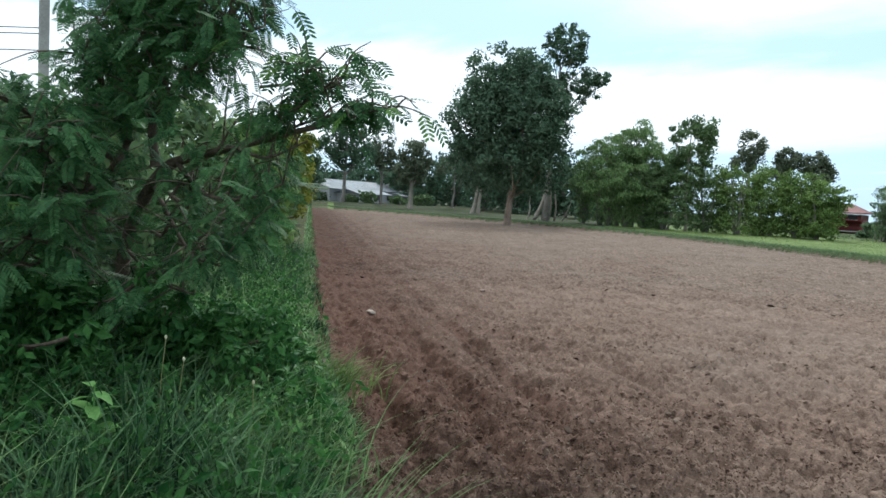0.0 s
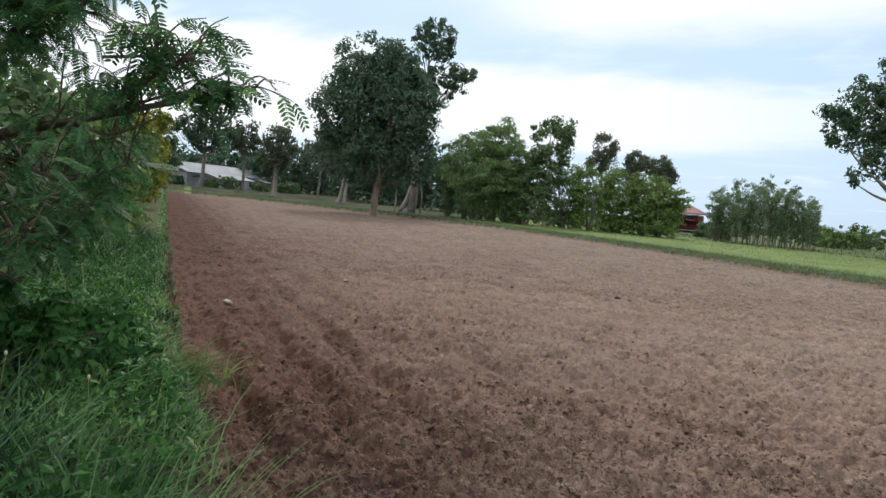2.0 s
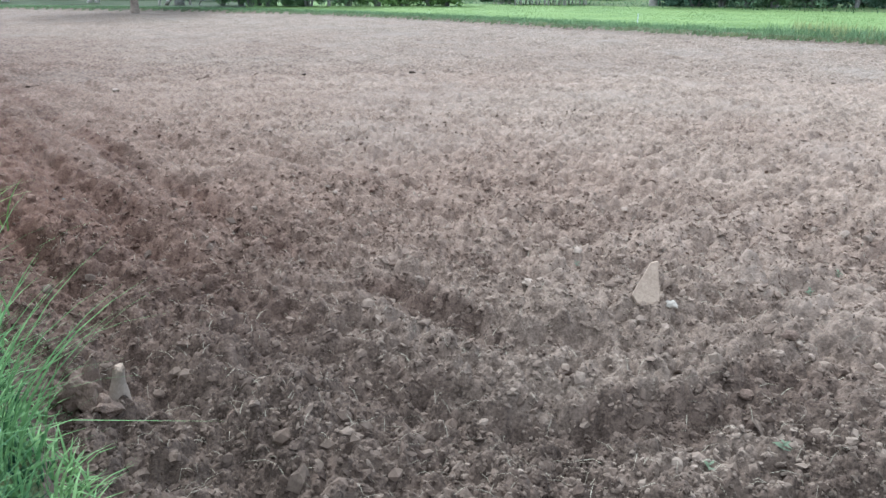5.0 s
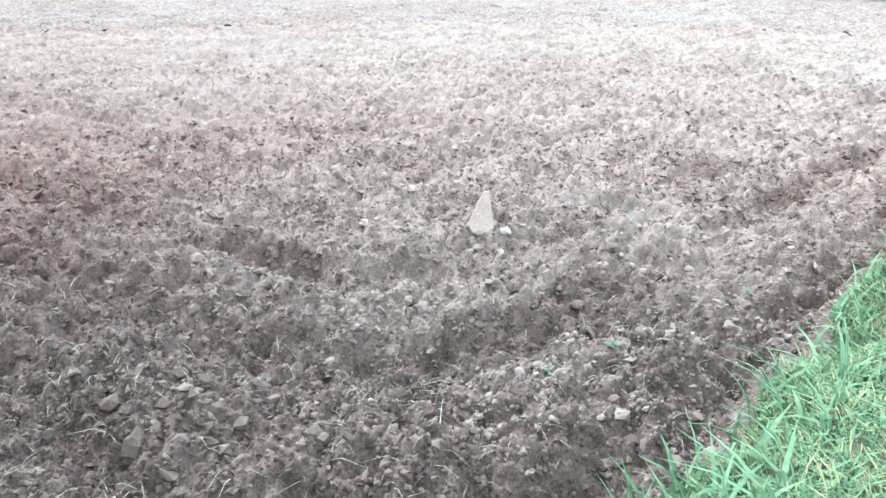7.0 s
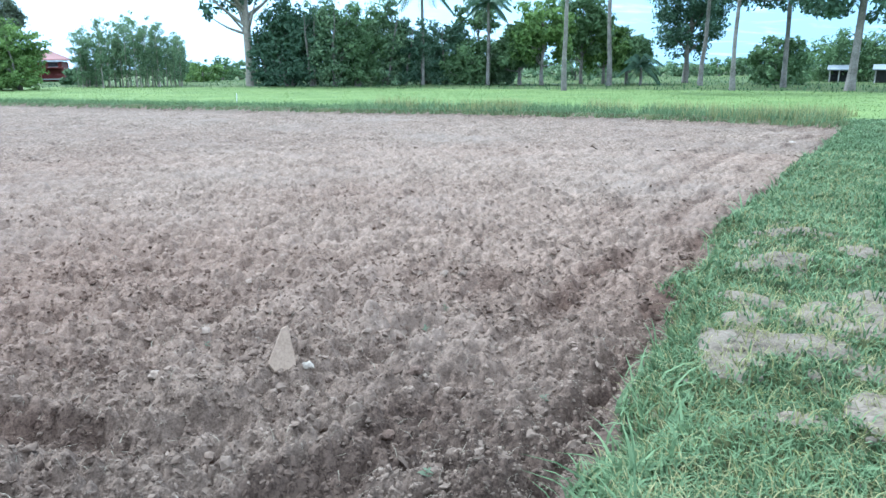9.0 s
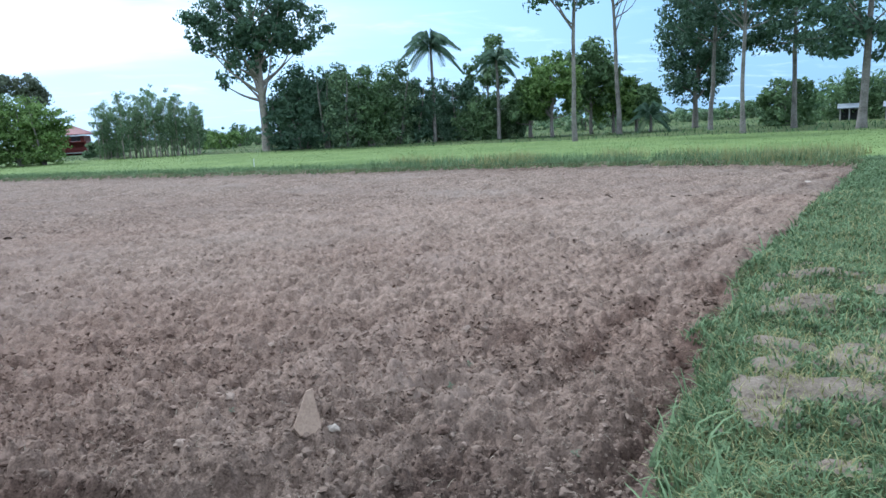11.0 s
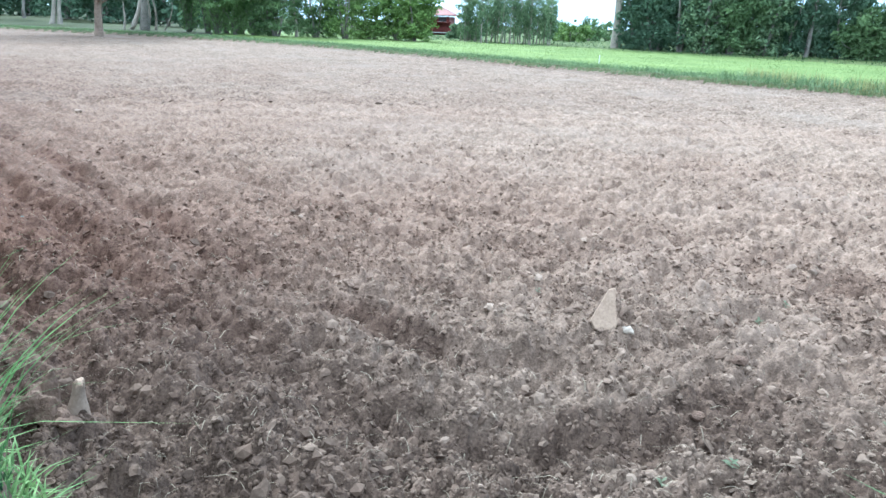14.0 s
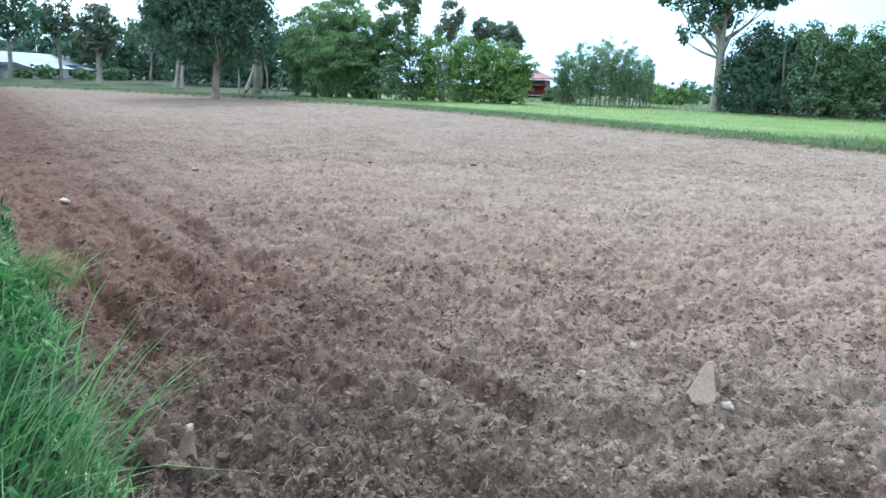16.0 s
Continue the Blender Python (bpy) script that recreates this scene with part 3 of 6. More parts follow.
# ---- trees ----
def tree(name, place, top, ells, clumps, clump_r, per, leaf, leaf_mat, bark, trunk_r, label, category="tree", group="", fork=0.4, limbs=9,
         stems=1, sway=0.03, slim=0.5, hang=0.2, shell=0.45, lean=(0, 0), flat=0.75):
    """A trunk or several stems with limbs that reach the clumps of an uneven crown. ells are relative to the foot."""
    x, y = float(place[0]), float(place[1])
    z = height_at(x, y) - 0.06
    t = thing(name, (x, y, z), label, category, group)
    pts = crown_points(ells, clumps, shell)
    pts[:, 2] = np.maximum(pts[:, 2], 0.25)
    pieces = []
    for s in range(stems):
        a = RNG.uniform(0, 6.28)
        off = np.array([math.cos(a), math.sin(a)]) * (trunk_r * 1.3 if stems > 1 else 0)
        tip = np.array([lean[0] + off[0] * 5, lean[1] + off[1] * 5])
        n = 9
        s_ = np.linspace(0, 1, n)
        wig = np.cumsum(RNG.normal(size=(n, 2)) * sway * top / n * 2, 0)
        ctr = np.column_stack([off[0] + tip[0] * s_ + wig[:, 0] - wig[0, 0], off[1] + tip[1] * s_ + wig[:, 1] - wig[0, 1], top * 0.86 * s_])
        rad = trunk_r * (1 - 0.55 * s_ - 0.33 * s_**4) + trunk_r * 0.3 * np.exp(-s_ * top / 0.4)
        line, rr = curve_points(ctr, 16), np.interp(np.linspace(0, 1, 16), s_, rad)
        pieces.append(tube(line, rr / (stems**0.35), 8, 0.05))
        for k in range(max(2, limbs // stems)):
            goal = pts[RNG.integers(len(pts))]
            h = np.clip(goal[2] / (top * 0.86) - RNG.uniform(0.12, 0.35), fork, 0.92)
            at = np.array([np.interp(h, np.linspace(0, 1, 16), line[:, c]) for c in range(3)])
            if goal[2] < at[2] - 0.6:
                continue
            mid = at * 0.45 + goal * 0.55 + [0, 0, -0.08 * np.linalg.norm(goal - at)] + RNG.normal(size=3) * 0.05 * np.linalg.norm(goal - at)
            r0 = trunk_r * (1 - 0.7 * h) * 0.5 / (stems**0.35)
            pieces.append(tube(curve_points([at, mid, goal], 7), np.linspace(r0, max(0.012, r0 * 0.18), 7), 5))
    v, f = join(pieces)
    child("trunk", np_mesh("trunk", v, f, bark, True), t)
    v, f = clump_leaves(pts, clump_r, per, leaf, slim, hang, flat)
    v[:, 2] = np.maximum(v[:, 2], 0.05)
    child("crown", np_mesh("crown", v, f, leaf_mat), t, kind="stuff")
    return t


def E(c, r):
    return (np.array(c, float), np.array(r, float))


def wide(az, d):
    """Unit vectors across and away from the standpoint at a bearing."""
    a = radians(az)
    return np.array([math.cos(a), -math.sin(a), 0]), np.array([math.sin(a), math.cos(a), 0])


def ell(az, d, across, away, z, ra, rz, rd=None):
    """An ellipsoid of a crown, given across and away from the standpoint's line of sight."""
    u, w = wide(az, d)
    rd = rd or ra
    return E(u * across + w * away + [0, 0, z], (ra, rd, rz))


def bush(az, d, width, height, leaf_mat, label, bark=BARK, leaf=0.2, clumps=90, per=42, name="bush", group="", hang=0.2, slim=0.5, flat=0.75, category="bush"):
    w, h = width / 2, height
    ells = [ell(az, d, 0, 0, h * 0.55, w, h * 0.42), ell(az, d, -w * 0.45, 0, h * 0.36, w * 0.62, h * 0.36), ell(az, d, w * 0.5, 0.2, h * 0.4, w * 0.6, h * 0.4),
            ell(az, d, RNG.uniform(-0.5, 0.5) * w, -0.3, h * 0.76, w * 0.42, h * 0.24)]
    ells.append(ell(az, d, 0, -0.2, h * 0.16, w * 0.95, h * 0.16))
    for _ in range(7):
        ells.append(ell(az, d, RNG.uniform(-1.0, 1.0) * w, RNG.uniform(-0.6, 0.2), h * RNG.uniform(0.35, 0.93), w * RNG.uniform(0.16, 0.34), h * RNG.uniform(0.08, 0.17)))
    return tree(name, polar(az, d), h, ells, int(clumps * 1.9), 0.12 * (width * height) ** 0.5, int(per * 0.66), leaf * 1.26, leaf_mat, bark, 0.03 * h, label, category, group, fork=0.08,
                limbs=12, stems=3, slim=slim, hang=hang, shell=0.3, flat=flat)


# the big dark evergreen on the field's edge, with fluted stems
tree("evergreen_tree", polar(-45.8, 60), 15.2,
     [ell(-45.8, 60, 0, 0, 8.6, 5.2, 5.0), ell(-45.8, 60, -0.5, 0, 12.0, 3.6, 2.9), ell(-45.8, 60, -1.2, 0, 5.4, 4.4, 2.6), ell(-45.8, 60, 1.7, 0.3, 5.6, 3.9, 2.9), ell(-45.8, 60, -2.4, 0, 8.6, 3.0, 3.6),
      ell(-45.8, 60, 2.5, 0, 8.9, 2.9, 3.4), ell(-45.8, 60, 0.2, -1.5, 7.5, 3.4, 4.4), ell(-45.8, 60, 1.2, 0, 12.6, 2.4, 1.8)],
     820, 0.85, 50, 0.34, LEAF_DARK, BARK_RED, 0.27, "big dark evergreen tree with a dense crown on the field's edge", fork=0.16, limbs=26, stems=3, sway=0.02, shell=0.55)
# the taller open-crowned tree behind it
tree("tall_tree", polar(-42.6, 75), 20.4,
     [ell(-42.6, 75, 1.0, 0, 18.1, 2.4, 2.3), ell(-42.6, 75, 4.2, 0, 15.8, 1.4, 1.2), ell(-42.6, 75, 3.5, 0, 13.4, 1.3, 1.4), ell(-42.6, 75, 2.0, 0, 14.2, 2.0, 1.7), ell(-42.6, 75, 0, 0, 13, 2, 2), ell(-42.6, 75, 4.9, 0, 14.6, 0.8, 0.7)],
     150, 0.55, 44, 0.36, LEAF_DARK, BARK, 0.34, "tall tree with an open crown above its neighbour", fork=0.5, limbs=18)


def stump(az, d, height, across, r, label):
    u, _ = wide(az, d)
    p = polar(az, d)
    t = thing("leaning_trunk", (p[0], p[1], height_at(p[0], p[1]) - 0.05), label, "tree trunk", "trunks under the evergreen")
    s = np.linspace(0, 1, 8)
    line = np.outer(s, u * across) + np.outer(s, [0, 0, height]) + np.outer(np.sin(s * 3), u * 0.06 * height)
    v, f = tube(line, r * (1.15 - 0.45 * s), 9, 0.06)
    v2, f2 = tube(line[-1] + np.array([[0, 0, -0.1], [0.05, 0, 0.35], [0.02, 0, 0.62]]), [r * 0.55, r * 0.35, 0.03], 6, 0.1)
    v, f = join([(v, f), (v2, f2)])
    child("trunk", np_mesh("trunk", v, f, BARK_PALE, True), t)


stump(-43.5, 75, 3.3, 1.05, 0.22, "thick leaning grey trunk broken off at the top")
for az_, h_, a_, r_ in ((-44.0, 1.9, 0.1, 0.10), (-42.9, 2.8, 0.35, 0.15), (-42.4, 3.0, 0.1, 0.13), (-41.9, 2.9, -0.1, 0.11), (-41.3, 2.0, 0.8, 0.07)):
    stump(az_, 76, h_, a_, r_, "slim grey trunk in the shade of the evergreen")

# trees along the far left end of the field
tree("shade_tree", polar(-58.9, 105), 14.2,
     [ell(-58.9, 105, -0.3, 0, 11.3, 2.8, 2.6), ell(-58.9, 105, 1.7, 0, 8.4, 2.6, 2.2), ell(-58.9, 105, -1.7, 0, 8.0, 2.4, 1.7), ell(-58.9, 105, 0.4, 0, 6.3, 2.6, 1.4)],
     105, 1.0, 40, 0.52, LEAF_DARK, BARK, 0.28, "dark shade tree in front of the white building", fork=0.32, limbs=16)
tree("shade_tree", polar(-55.9, 108), 10.6, [ell(-55.9, 108, 0.2, 0, 8.4, 1.9, 1.9), ell(-55.9, 108, 0.9, 0, 6.2, 1.7, 1.4), ell(-55.9, 108, -1.0, 0, 6.8, 1.2, 1.2)],
     55, 0.8, 34, 0.5, LEAF_GREY, BARK, 0.24, "thin grey-green tree beside the white building", fork=0.35, limbs=12)
tree("shade_tree", polar(-53.5, 100), 10.0, [ell(-53.5, 100, 0.2, 0, 7.2, 2.6, 2.6), ell(-53.5, 100, -0.4, 0, 4.8, 2.2, 1.5)],
     95, 0.85, 42, 0.46, LEAF_GREY, BARK_PALE, 0.34, "rounded grey-green tree with a pale trunk", fork=0.35, limbs=14)
tree("shade_tree", polar(-50.1, 108), 8.6, [ell(-50.1, 108, 0, 0, 6.4, 2.6, 2.1)], 50, 0.8, 34, 0.36, LEAF_GREY, BARK, 0.2, "grey-green tree at the field's end", limbs=9)
for az_, ln in ((-48.5, 0.9), (-48.0, 0.3)):
    u_, _ = wide(az_, 92)
    tree("twin_tree", polar(az_, 92), 8.8, [ell(az_, 92, -0.6, 0, 6.8, 2.5, 1.9), ell(az_, 92, 0.8, 0, 5.4, 1.7, 1.0)], 50, 0.8, 32, 0.36, LEAF_GREY, BARK_PALE, 0.24,
         "slim tree with a long bare pale trunk", group="twin trees", fork=0.5, limbs=9, lean=(u_[0] * ln, u_[1] * ln))
for az_, d_, h_, w_ in ((-63.5, 128, 8, 9), (-60.3, 135, 7, 9), (-57, 138, 8, 8), (-54.6, 130, 8.2, 8), (-52.2, 126, 9.6, 7), (-50, 132, 9.2, 8), (-47.5, 120, 8.6, 8), (-45.2, 112, 8.2, 8), (-43, 118, 8.4, 8),
                        (-40.9, 100, 8.0, 7), (-39.4, 96, 7.2, 6)):
    bush(az_, d_, w_, h_, LEAF_DARK, "dark tree in the wood behind the field", leaf=0.6, clumps=66, per=24, name="wood_tree", group="dark wood", category="tree")

for az_ in (-66, -62.5, -59, -55.8, -52.6, -49.4, -46.2, -43.0, -40.0):
    bush(az_, 146, 10, 6.5, LEAF_DARK, "dark tree in the wood behind the field", leaf=0.6, clumps=70, per=26, name="wood_tree", group="dark wood", category="tree")

# bamboo-like grove and the shrubs along the paddy
def plume_tree(az, d, h, w, mat, label, culms=16):
    """A clump of slim arching stems, leafy in drooping sprays towards their tips."""
    p = polar(az, d)
    t = thing("grove_tree", (p[0], p[1], height_at(p[0], p[1]) - 0.06), label, "tree", "feathery grove")
    pieces, spots = [], []
    for k in range(culms):
        a, q = 2.39996 * k, math.sqrt((k + 0.5) / culms)
        out = np.array([math.cos(a), math.sin(a), 0.0])
        top = h * (1.0 - 0.42 * q * RNG.uniform(0.6, 1.2))
        reach = 0.5 * w * q
        line = curve_points([out * 0.25 * q, out * reach * 0.3 + [0, 0, top * 0.5], out * reach * 0.75 + [0, 0, top * 0.92], out * (reach + 0.35) + [0, 0, top], out * (reach + 0.9) + [0, 0, top * 0.93]], 24)
        pieces.append(tube(line, np.linspace(0.045, 0.008, 24), 5))
        for i in range(1, 24):
            for _ in range(2 if i > 5 else 1):
                spots.append(line[i] + unit(1)[0] * [0.5, 0.5, 0.25] * (0.5 + 0.5 * w / 4.5) * math.sin(0.6 + 2.35 * i / 24))
    v, f = join(pieces)
    child("trunk", np_mesh("trunk", v, f, BARK, True), t)
    v, f = clump_leaves(np.array(spots), 0.4, 10, 0.3, 0.3, 0.75, 0.5)
    v[:, 2] = np.maximum(v[:, 2], 0.1)
    child("crown", np_mesh("crown", v, f, mat), t, kind="stuff")


for az_, d_, h_, w_, m_ in ((-39.6, 73, 6.6, 3.6, LEAF_MID), (-38.3, 69, 9.0, 4.4, LEAF_GROVE), (-37.0, 71, 9.4, 4.0, LEAF_GROVE), (-35.9, 70, 10.9, 3.2, LEAF_GROVE), (-34.9, 68, 8.4, 3.6, LEAF_GROVE), (-33.8, 67, 6.4, 3.2, LEAF_MID), (-37.6, 67, 5.6, 4.6, LEAF_GROVE), (-36.3, 67, 4.6, 4.4, LEAF_GROVE), (-35.0, 67, 4.2, 4.0, LEAF_GROVE)):
    plume_tree(az_, d_, h_, w_, m_, "feathery light green grove tree with drooping sprays")
tree("slim_tree", polar(-31.9, 66), 10.5, [ell(-31.9, 66, 0, 0, 8.2, 2.0, 2.0), ell(-31.9, 66, 0.9, 0, 8.9, 1.3, 1.1), ell(-31.9, 66, -0.9, 0, 6.0, 1.3, 1.2), ell(-31.9, 66, 0.4, 0, 4.6, 1.6, 1.0), ell(-31.9, 66, 0, 0, 6.3, 1.6, 1.5)],
     100, 0.62, 48, 0.32, LEAF_MID, BARK_PALE, 0.13, "slim tree with a pale trunk and an open crown", fork=0.35, limbs=14)
for az_, d_, h_, w_, m_, lb in ((-33.4, 66, 5.2, 4.6, LEAF_MID, "dense dark green shrub at the paddy's edge"), (-30.4, 67, 5.8, 4.8, LEAF_MID, "dense dark green shrub at the paddy's edge"),
                                (-28.2, 66, 6.0, 5.2, LEAF_LIGHT, "dense dark green shrub at the paddy's edge"), (-26.2, 67, 6.1, 5.4, LEAF_LIGHT, "yellow-green shrub with layered sprays"),
                                (-24.3, 66, 5.7, 5.2, LEAF_LIGHT, "yellow-green shrub with layered sprays"), (-22.9, 65, 4.9, 3.8, LEAF_LIGHT, "yellow-green shrub with layered sprays")):
    bush(az_, d_, w_, h_, m_, lb, leaf=0.22, clumps=115, per=42, name="shrub", group="shrubs at the paddy", hang=0.15, slim=0.42, flat=0.5, category="shrub")
# the grey leaf colour of these far trees stands in for distance haze
tree("far_tree", polar(-27.7, 100), 12.7, [ell(-27.7, 100, 0, 0, 10.4, 1.7, 2.2), ell(-27.7, 100, -0.9, 0, 8.2, 1.6, 1.2)], 60, 0.75, 62, 0.36, LEAF_GREY, BARK, 0.2, "dark tree standing behind the shrubs", limbs=10)
tree("far_tree", polar(-25.0, 102), 11.2, [ell(-25.0, 102, -0.3, 0, 9.2, 1.6, 1.6), ell(-25.0, 102, -1.2, 0, 7.6, 1.2, 1.2)], 48, 0.75, 62, 0.36, LEAF_GREY, BARK, 0.2, "dark tree standing behind the shrubs", limbs=9)
tree("far_tree", polar(-23.4, 102), 10.7, [ell(-23.4, 102, 0.0, 0, 8.6, 1.9, 1.6), ell(-23.4, 102, 0.9, 0, 7.2, 1.3, 1.2)], 54, 0.75, 62, 0.36, LEAF_GREY, BARK, 0.2, "dark tree standing behind the shrubs", limbs=9)

# young plantation of slim trees
for k in range(40):
    az_ = -19.3 + 6.9 * (k + 0.5) / 40 + RNG.uniform(-0.25, 0.25)
    d_ = 71 + RNG.uniform(-3, 5)
    h_ = 6.3 * (0.78 + 0.22 * math.sin(math.pi * (k + 1) / 41)) * RNG.uniform(0.8, 1.05)
    tree("plantation_tree", polar(az_, d_), h_, [ell(az_, d_, 0, 0, h_ * 0.68, 0.5, h_ * 0.33), ell(az_, d_, 0.1, 0, h_ * 0.36, 0.5, h_ * 0.28)], 44, 0.3, 30, 0.2, LEAF_EUC, BARK_PALE, 0.05,
         "slim young plantation tree with a pale stem", group="plantation trees", limbs=6, slim=0.3, hang=0.6, sway=0.015)
for az_, d_, h_, w_, m_ in ((-19.7, 84, 1.7, 2.4, LEAF_EUC), (-18.7, 78, 1.9, 2.6, LEAF_EUC), (-12.2, 96, 3.0, 4, LEAF_MID), (-10.9, 92, 2.2, 5, LEAF_LIGHT), (-9.6, 104, 3.2, 5, LEAF_MID), (-8.2, 110, 2.7, 5, LEAF_MID), (-6.0, 100, 2.4, 4, LEAF_MID)):
    bush(az_, d_, w_, h_, m_, "low rounded bush in the distance", leaf=0.3, clumps=45, per=30, name="far_bush", group="distant bushes")

# the tall forked tree on the paddy
RT = polar(-7.5, 68)
tree("forked_tree", RT, 17.6,
     [ell(-7.5, 68, 0.6, 0, 13.2, 5.0, 4.0), ell(-7.5, 68, -3.4, 0, 10.8, 3.4, 2.6), ell(-7.5, 68, 3.8, 0, 11.2, 3.2, 3.0), ell(-7.5, 68, 0.5, 0, 10.2, 3.4, 1.8), ell(-7.5, 68, -1.5, 0, 8.0, 2.6, 1.5), ell(-7.5, 68, 0.8, 0, 15.2, 2.8, 2.0),
      ell(-7.5, 68, -5.0, 0, 11.4, 1.6, 0.9), ell(-7.5, 68, -3.1, 0, 6.7, 1.0, 0.7)],
     290, 0.82, 46, 0.42, LEAF_DARK, BARK_PALE, 0.4, "tall forked tree with a pale trunk and a spreading crown", fork=0.3, limbs=30, sway=0.02, shell=0.3)

# dark thicket right of it
for az_, d_, h_, w_, m_ in ((-6.0, 67, 5.6, 3.4, LEAF_DARK), (-4.6, 66, 7.9, 3.8, LEAF_DARK), (-2.9, 65, 6.9, 3.6, LEAF_DARK), (-1.2, 64, 7.2, 3.6, LEAF_EUC), (0.7, 64, 7.0, 4.0, LEAF_MID), (2.7, 65, 6.9, 3.6, LEAF_EUC), (4.1, 66, 6.0, 3.4, LEAF_DARK), (5.8, 70, 5.0, 3.4, LEAF_DARK),
                            (7.5, 67, 5.6, 4, LEAF_DARK), (9.2, 66, 4.2, 4.5, LEAF_MID), (11.4, 68, 4.0, 4, LEAF_EUC), (0.2, 68, 6.4, 3.5, LEAF_EUC), (-4.6, 70, 7.6, 4, LEAF_MID)):
    bush(az_, d_, w_, h_, m_, "dense dark green thicket tree", leaf=0.25, clumps=125, per=42, name="thicket_tree", group="thicket", category="tree")
tree("slim_tree", polar(10.0, 70), 9.8, [ell(10.0, 70, 0.9, 0, 8.2, 1.5, 1.5), ell(10.0, 70, -0.9, 0, 6.4, 1.5, 1.1), ell(10.0, 70, 0.7, 0, 6.0, 1.6, 1.1)], 62, 0.62, 36, 0.42, LEAF_MID, BARK, 0.14,
     "slim open-crowned tree beside the palm", limbs=12)
for az_, d_, h_, w_, m_ in ((13.2, 65, 5.6, 3.6, LEAF_MID), (14.9, 63, 7.5, 5.2, LEAF_LIGHT), (17.9, 67, 8.9, 4.6, LEAF_MID), (19.6, 68, 5.4, 4.4, LEAF_LIGHT), (21.3, 69, 5.2, 3.8, LEAF_MID)):
    w2 = w_ / 2
    tree("broadleaf_tree", polar(az_, d_), h_, [ell(az_, d_, 0, 0, h_ * 0.66, w2, h_ * 0.3), ell(az_, d_, -w2 * 0.5, 0, h_ * 0.48, w2 * 0.6, h_ * 0.24), ell(az_, d_, w2 * 0.5, 0, h_ * 0.5, w2 * 0.6, h_ * 0.26)],
         105, 0.7, 46, 0.42, m_, BARK, 0.17, "broadleaf tree with a rounded leafy crown", group="broadleaf trees", fork=0.25, limbs=12, shell=0.3)

# tall straight trunks on the meadow
for az_, d_, h_, r_, ln, ells_ in (
        (16.64, 48.5, 16.5, 0.165, 0.0, [(-1.8, 12.0, 2.6, 2.4), (1.2, 13.5, 2.6, 2.4), (-1.7, 9.2, 1.3, 0.6), (0.4, 9.0, 0.6, 0.4)]),
        (20.0, 61, 18, 0.2, -0.25, [(0, 15.0, 3.0, 2.6), (1.5, 13.5, 2, 1.5)]),
        (26.6, 62, 16, 0.19, 0.1, [(-0.6, 12.5, 3.6, 3.0), (1.6, 9.8, 3.0, 2.2), (-1.5, 8.6, 2.4, 1.6)]),
        (28.84, 50, 15, 0.155, -0.02, [(0.8, 11.0, 2.8, 2.6), (-1.2, 9.8, 1.8, 1.4), (1.6, 8.4, 1.6, 0.8)]),
        (32.2, 57, 14, 0.19, -0.15, [(-2.0, 8.6, 3.0, 2.2), (1.6, 8.8, 3.0, 2.6), (0.4, 6.6, 3.4, 1.5), (-2.4, 6.2, 1.5, 0.8), (2.6, 5.4, 1.4, 0.9)]),
        (36.35, 51, 14, 0.25, 0.2, [(0, 8.8, 3.6, 3.2), (-2.0, 5.8, 2.2, 1.5), (2.4, 5.4, 2.4, 2.2), (-0.4, 5.6, 1.6, 1.0)])):
    u_, _ = wide(az_, d_)
    tree("meadow_tree", polar(az_, d_), h_, [ell(az_, d_, a, 0, z_, ra_, rz_) for a, z_, ra_, rz_ in ells_], 115, 0.7, 40, 0.38, LEAF_DARK, BARK, r_,
         "tall meadow tree with a long bare pale trunk", group="tall meadow trees", fork=0.5, limbs=13, sway=0.01, lean=(u_[0] * ln * 2, u_[1] * ln * 2))
tree("broadleaf_tree", polar(25.5, 72), 15.0, [ell(25.5, 72, 0, 0, 9.0, 3.5, 4.4), ell(25.5, 72, 0.2, 0, 4.9, 3.4, 2.8), ell(25.5, 72, 0.0, 0, 12.8, 2.9, 2.6), ell(25.5, 72, -1.6, 0, 7.4, 2.0, 2.4), ell(25.5, 72, 1.8, 0, 6.4, 1.9, 2.6)], 380, 0.75, 42, 0.34, LEAF_DARK, BARK, 0.26,
     "large dense dark tree behind the bare trunks", fork=0.2, limbs=16, shell=0.25)
for az_, d_, h_, w_, m_ in ((31.6, 66, 4.0, 4.6, LEAF_MID), (35.7, 80, 5.0, 6.5, LEAF_MID), (39.2, 82, 5.8, 7, LEAF_MID), (42.5, 80, 5.5, 7, LEAF_MID)):
    bush(az_, d_, w_, h_, m_, "spreading leafy tree beyond the meadow", leaf=0.32, clumps=75, per=36, name="spreading_tree", group="spreading trees", category="tree")
for k in range(16):
    az_ = 9 + 2.1 * k
    bush(az_, RNG.uniform(84, 125), RNG.uniform(5, 9), RNG.uniform(2.2, 3.4), LEAF_EUC if k % 3 else LEAF_MID, "low hedge bush far beyond the meadow", leaf=0.42, clumps=34, per=24, name="hedge_bush", group="far hedge")


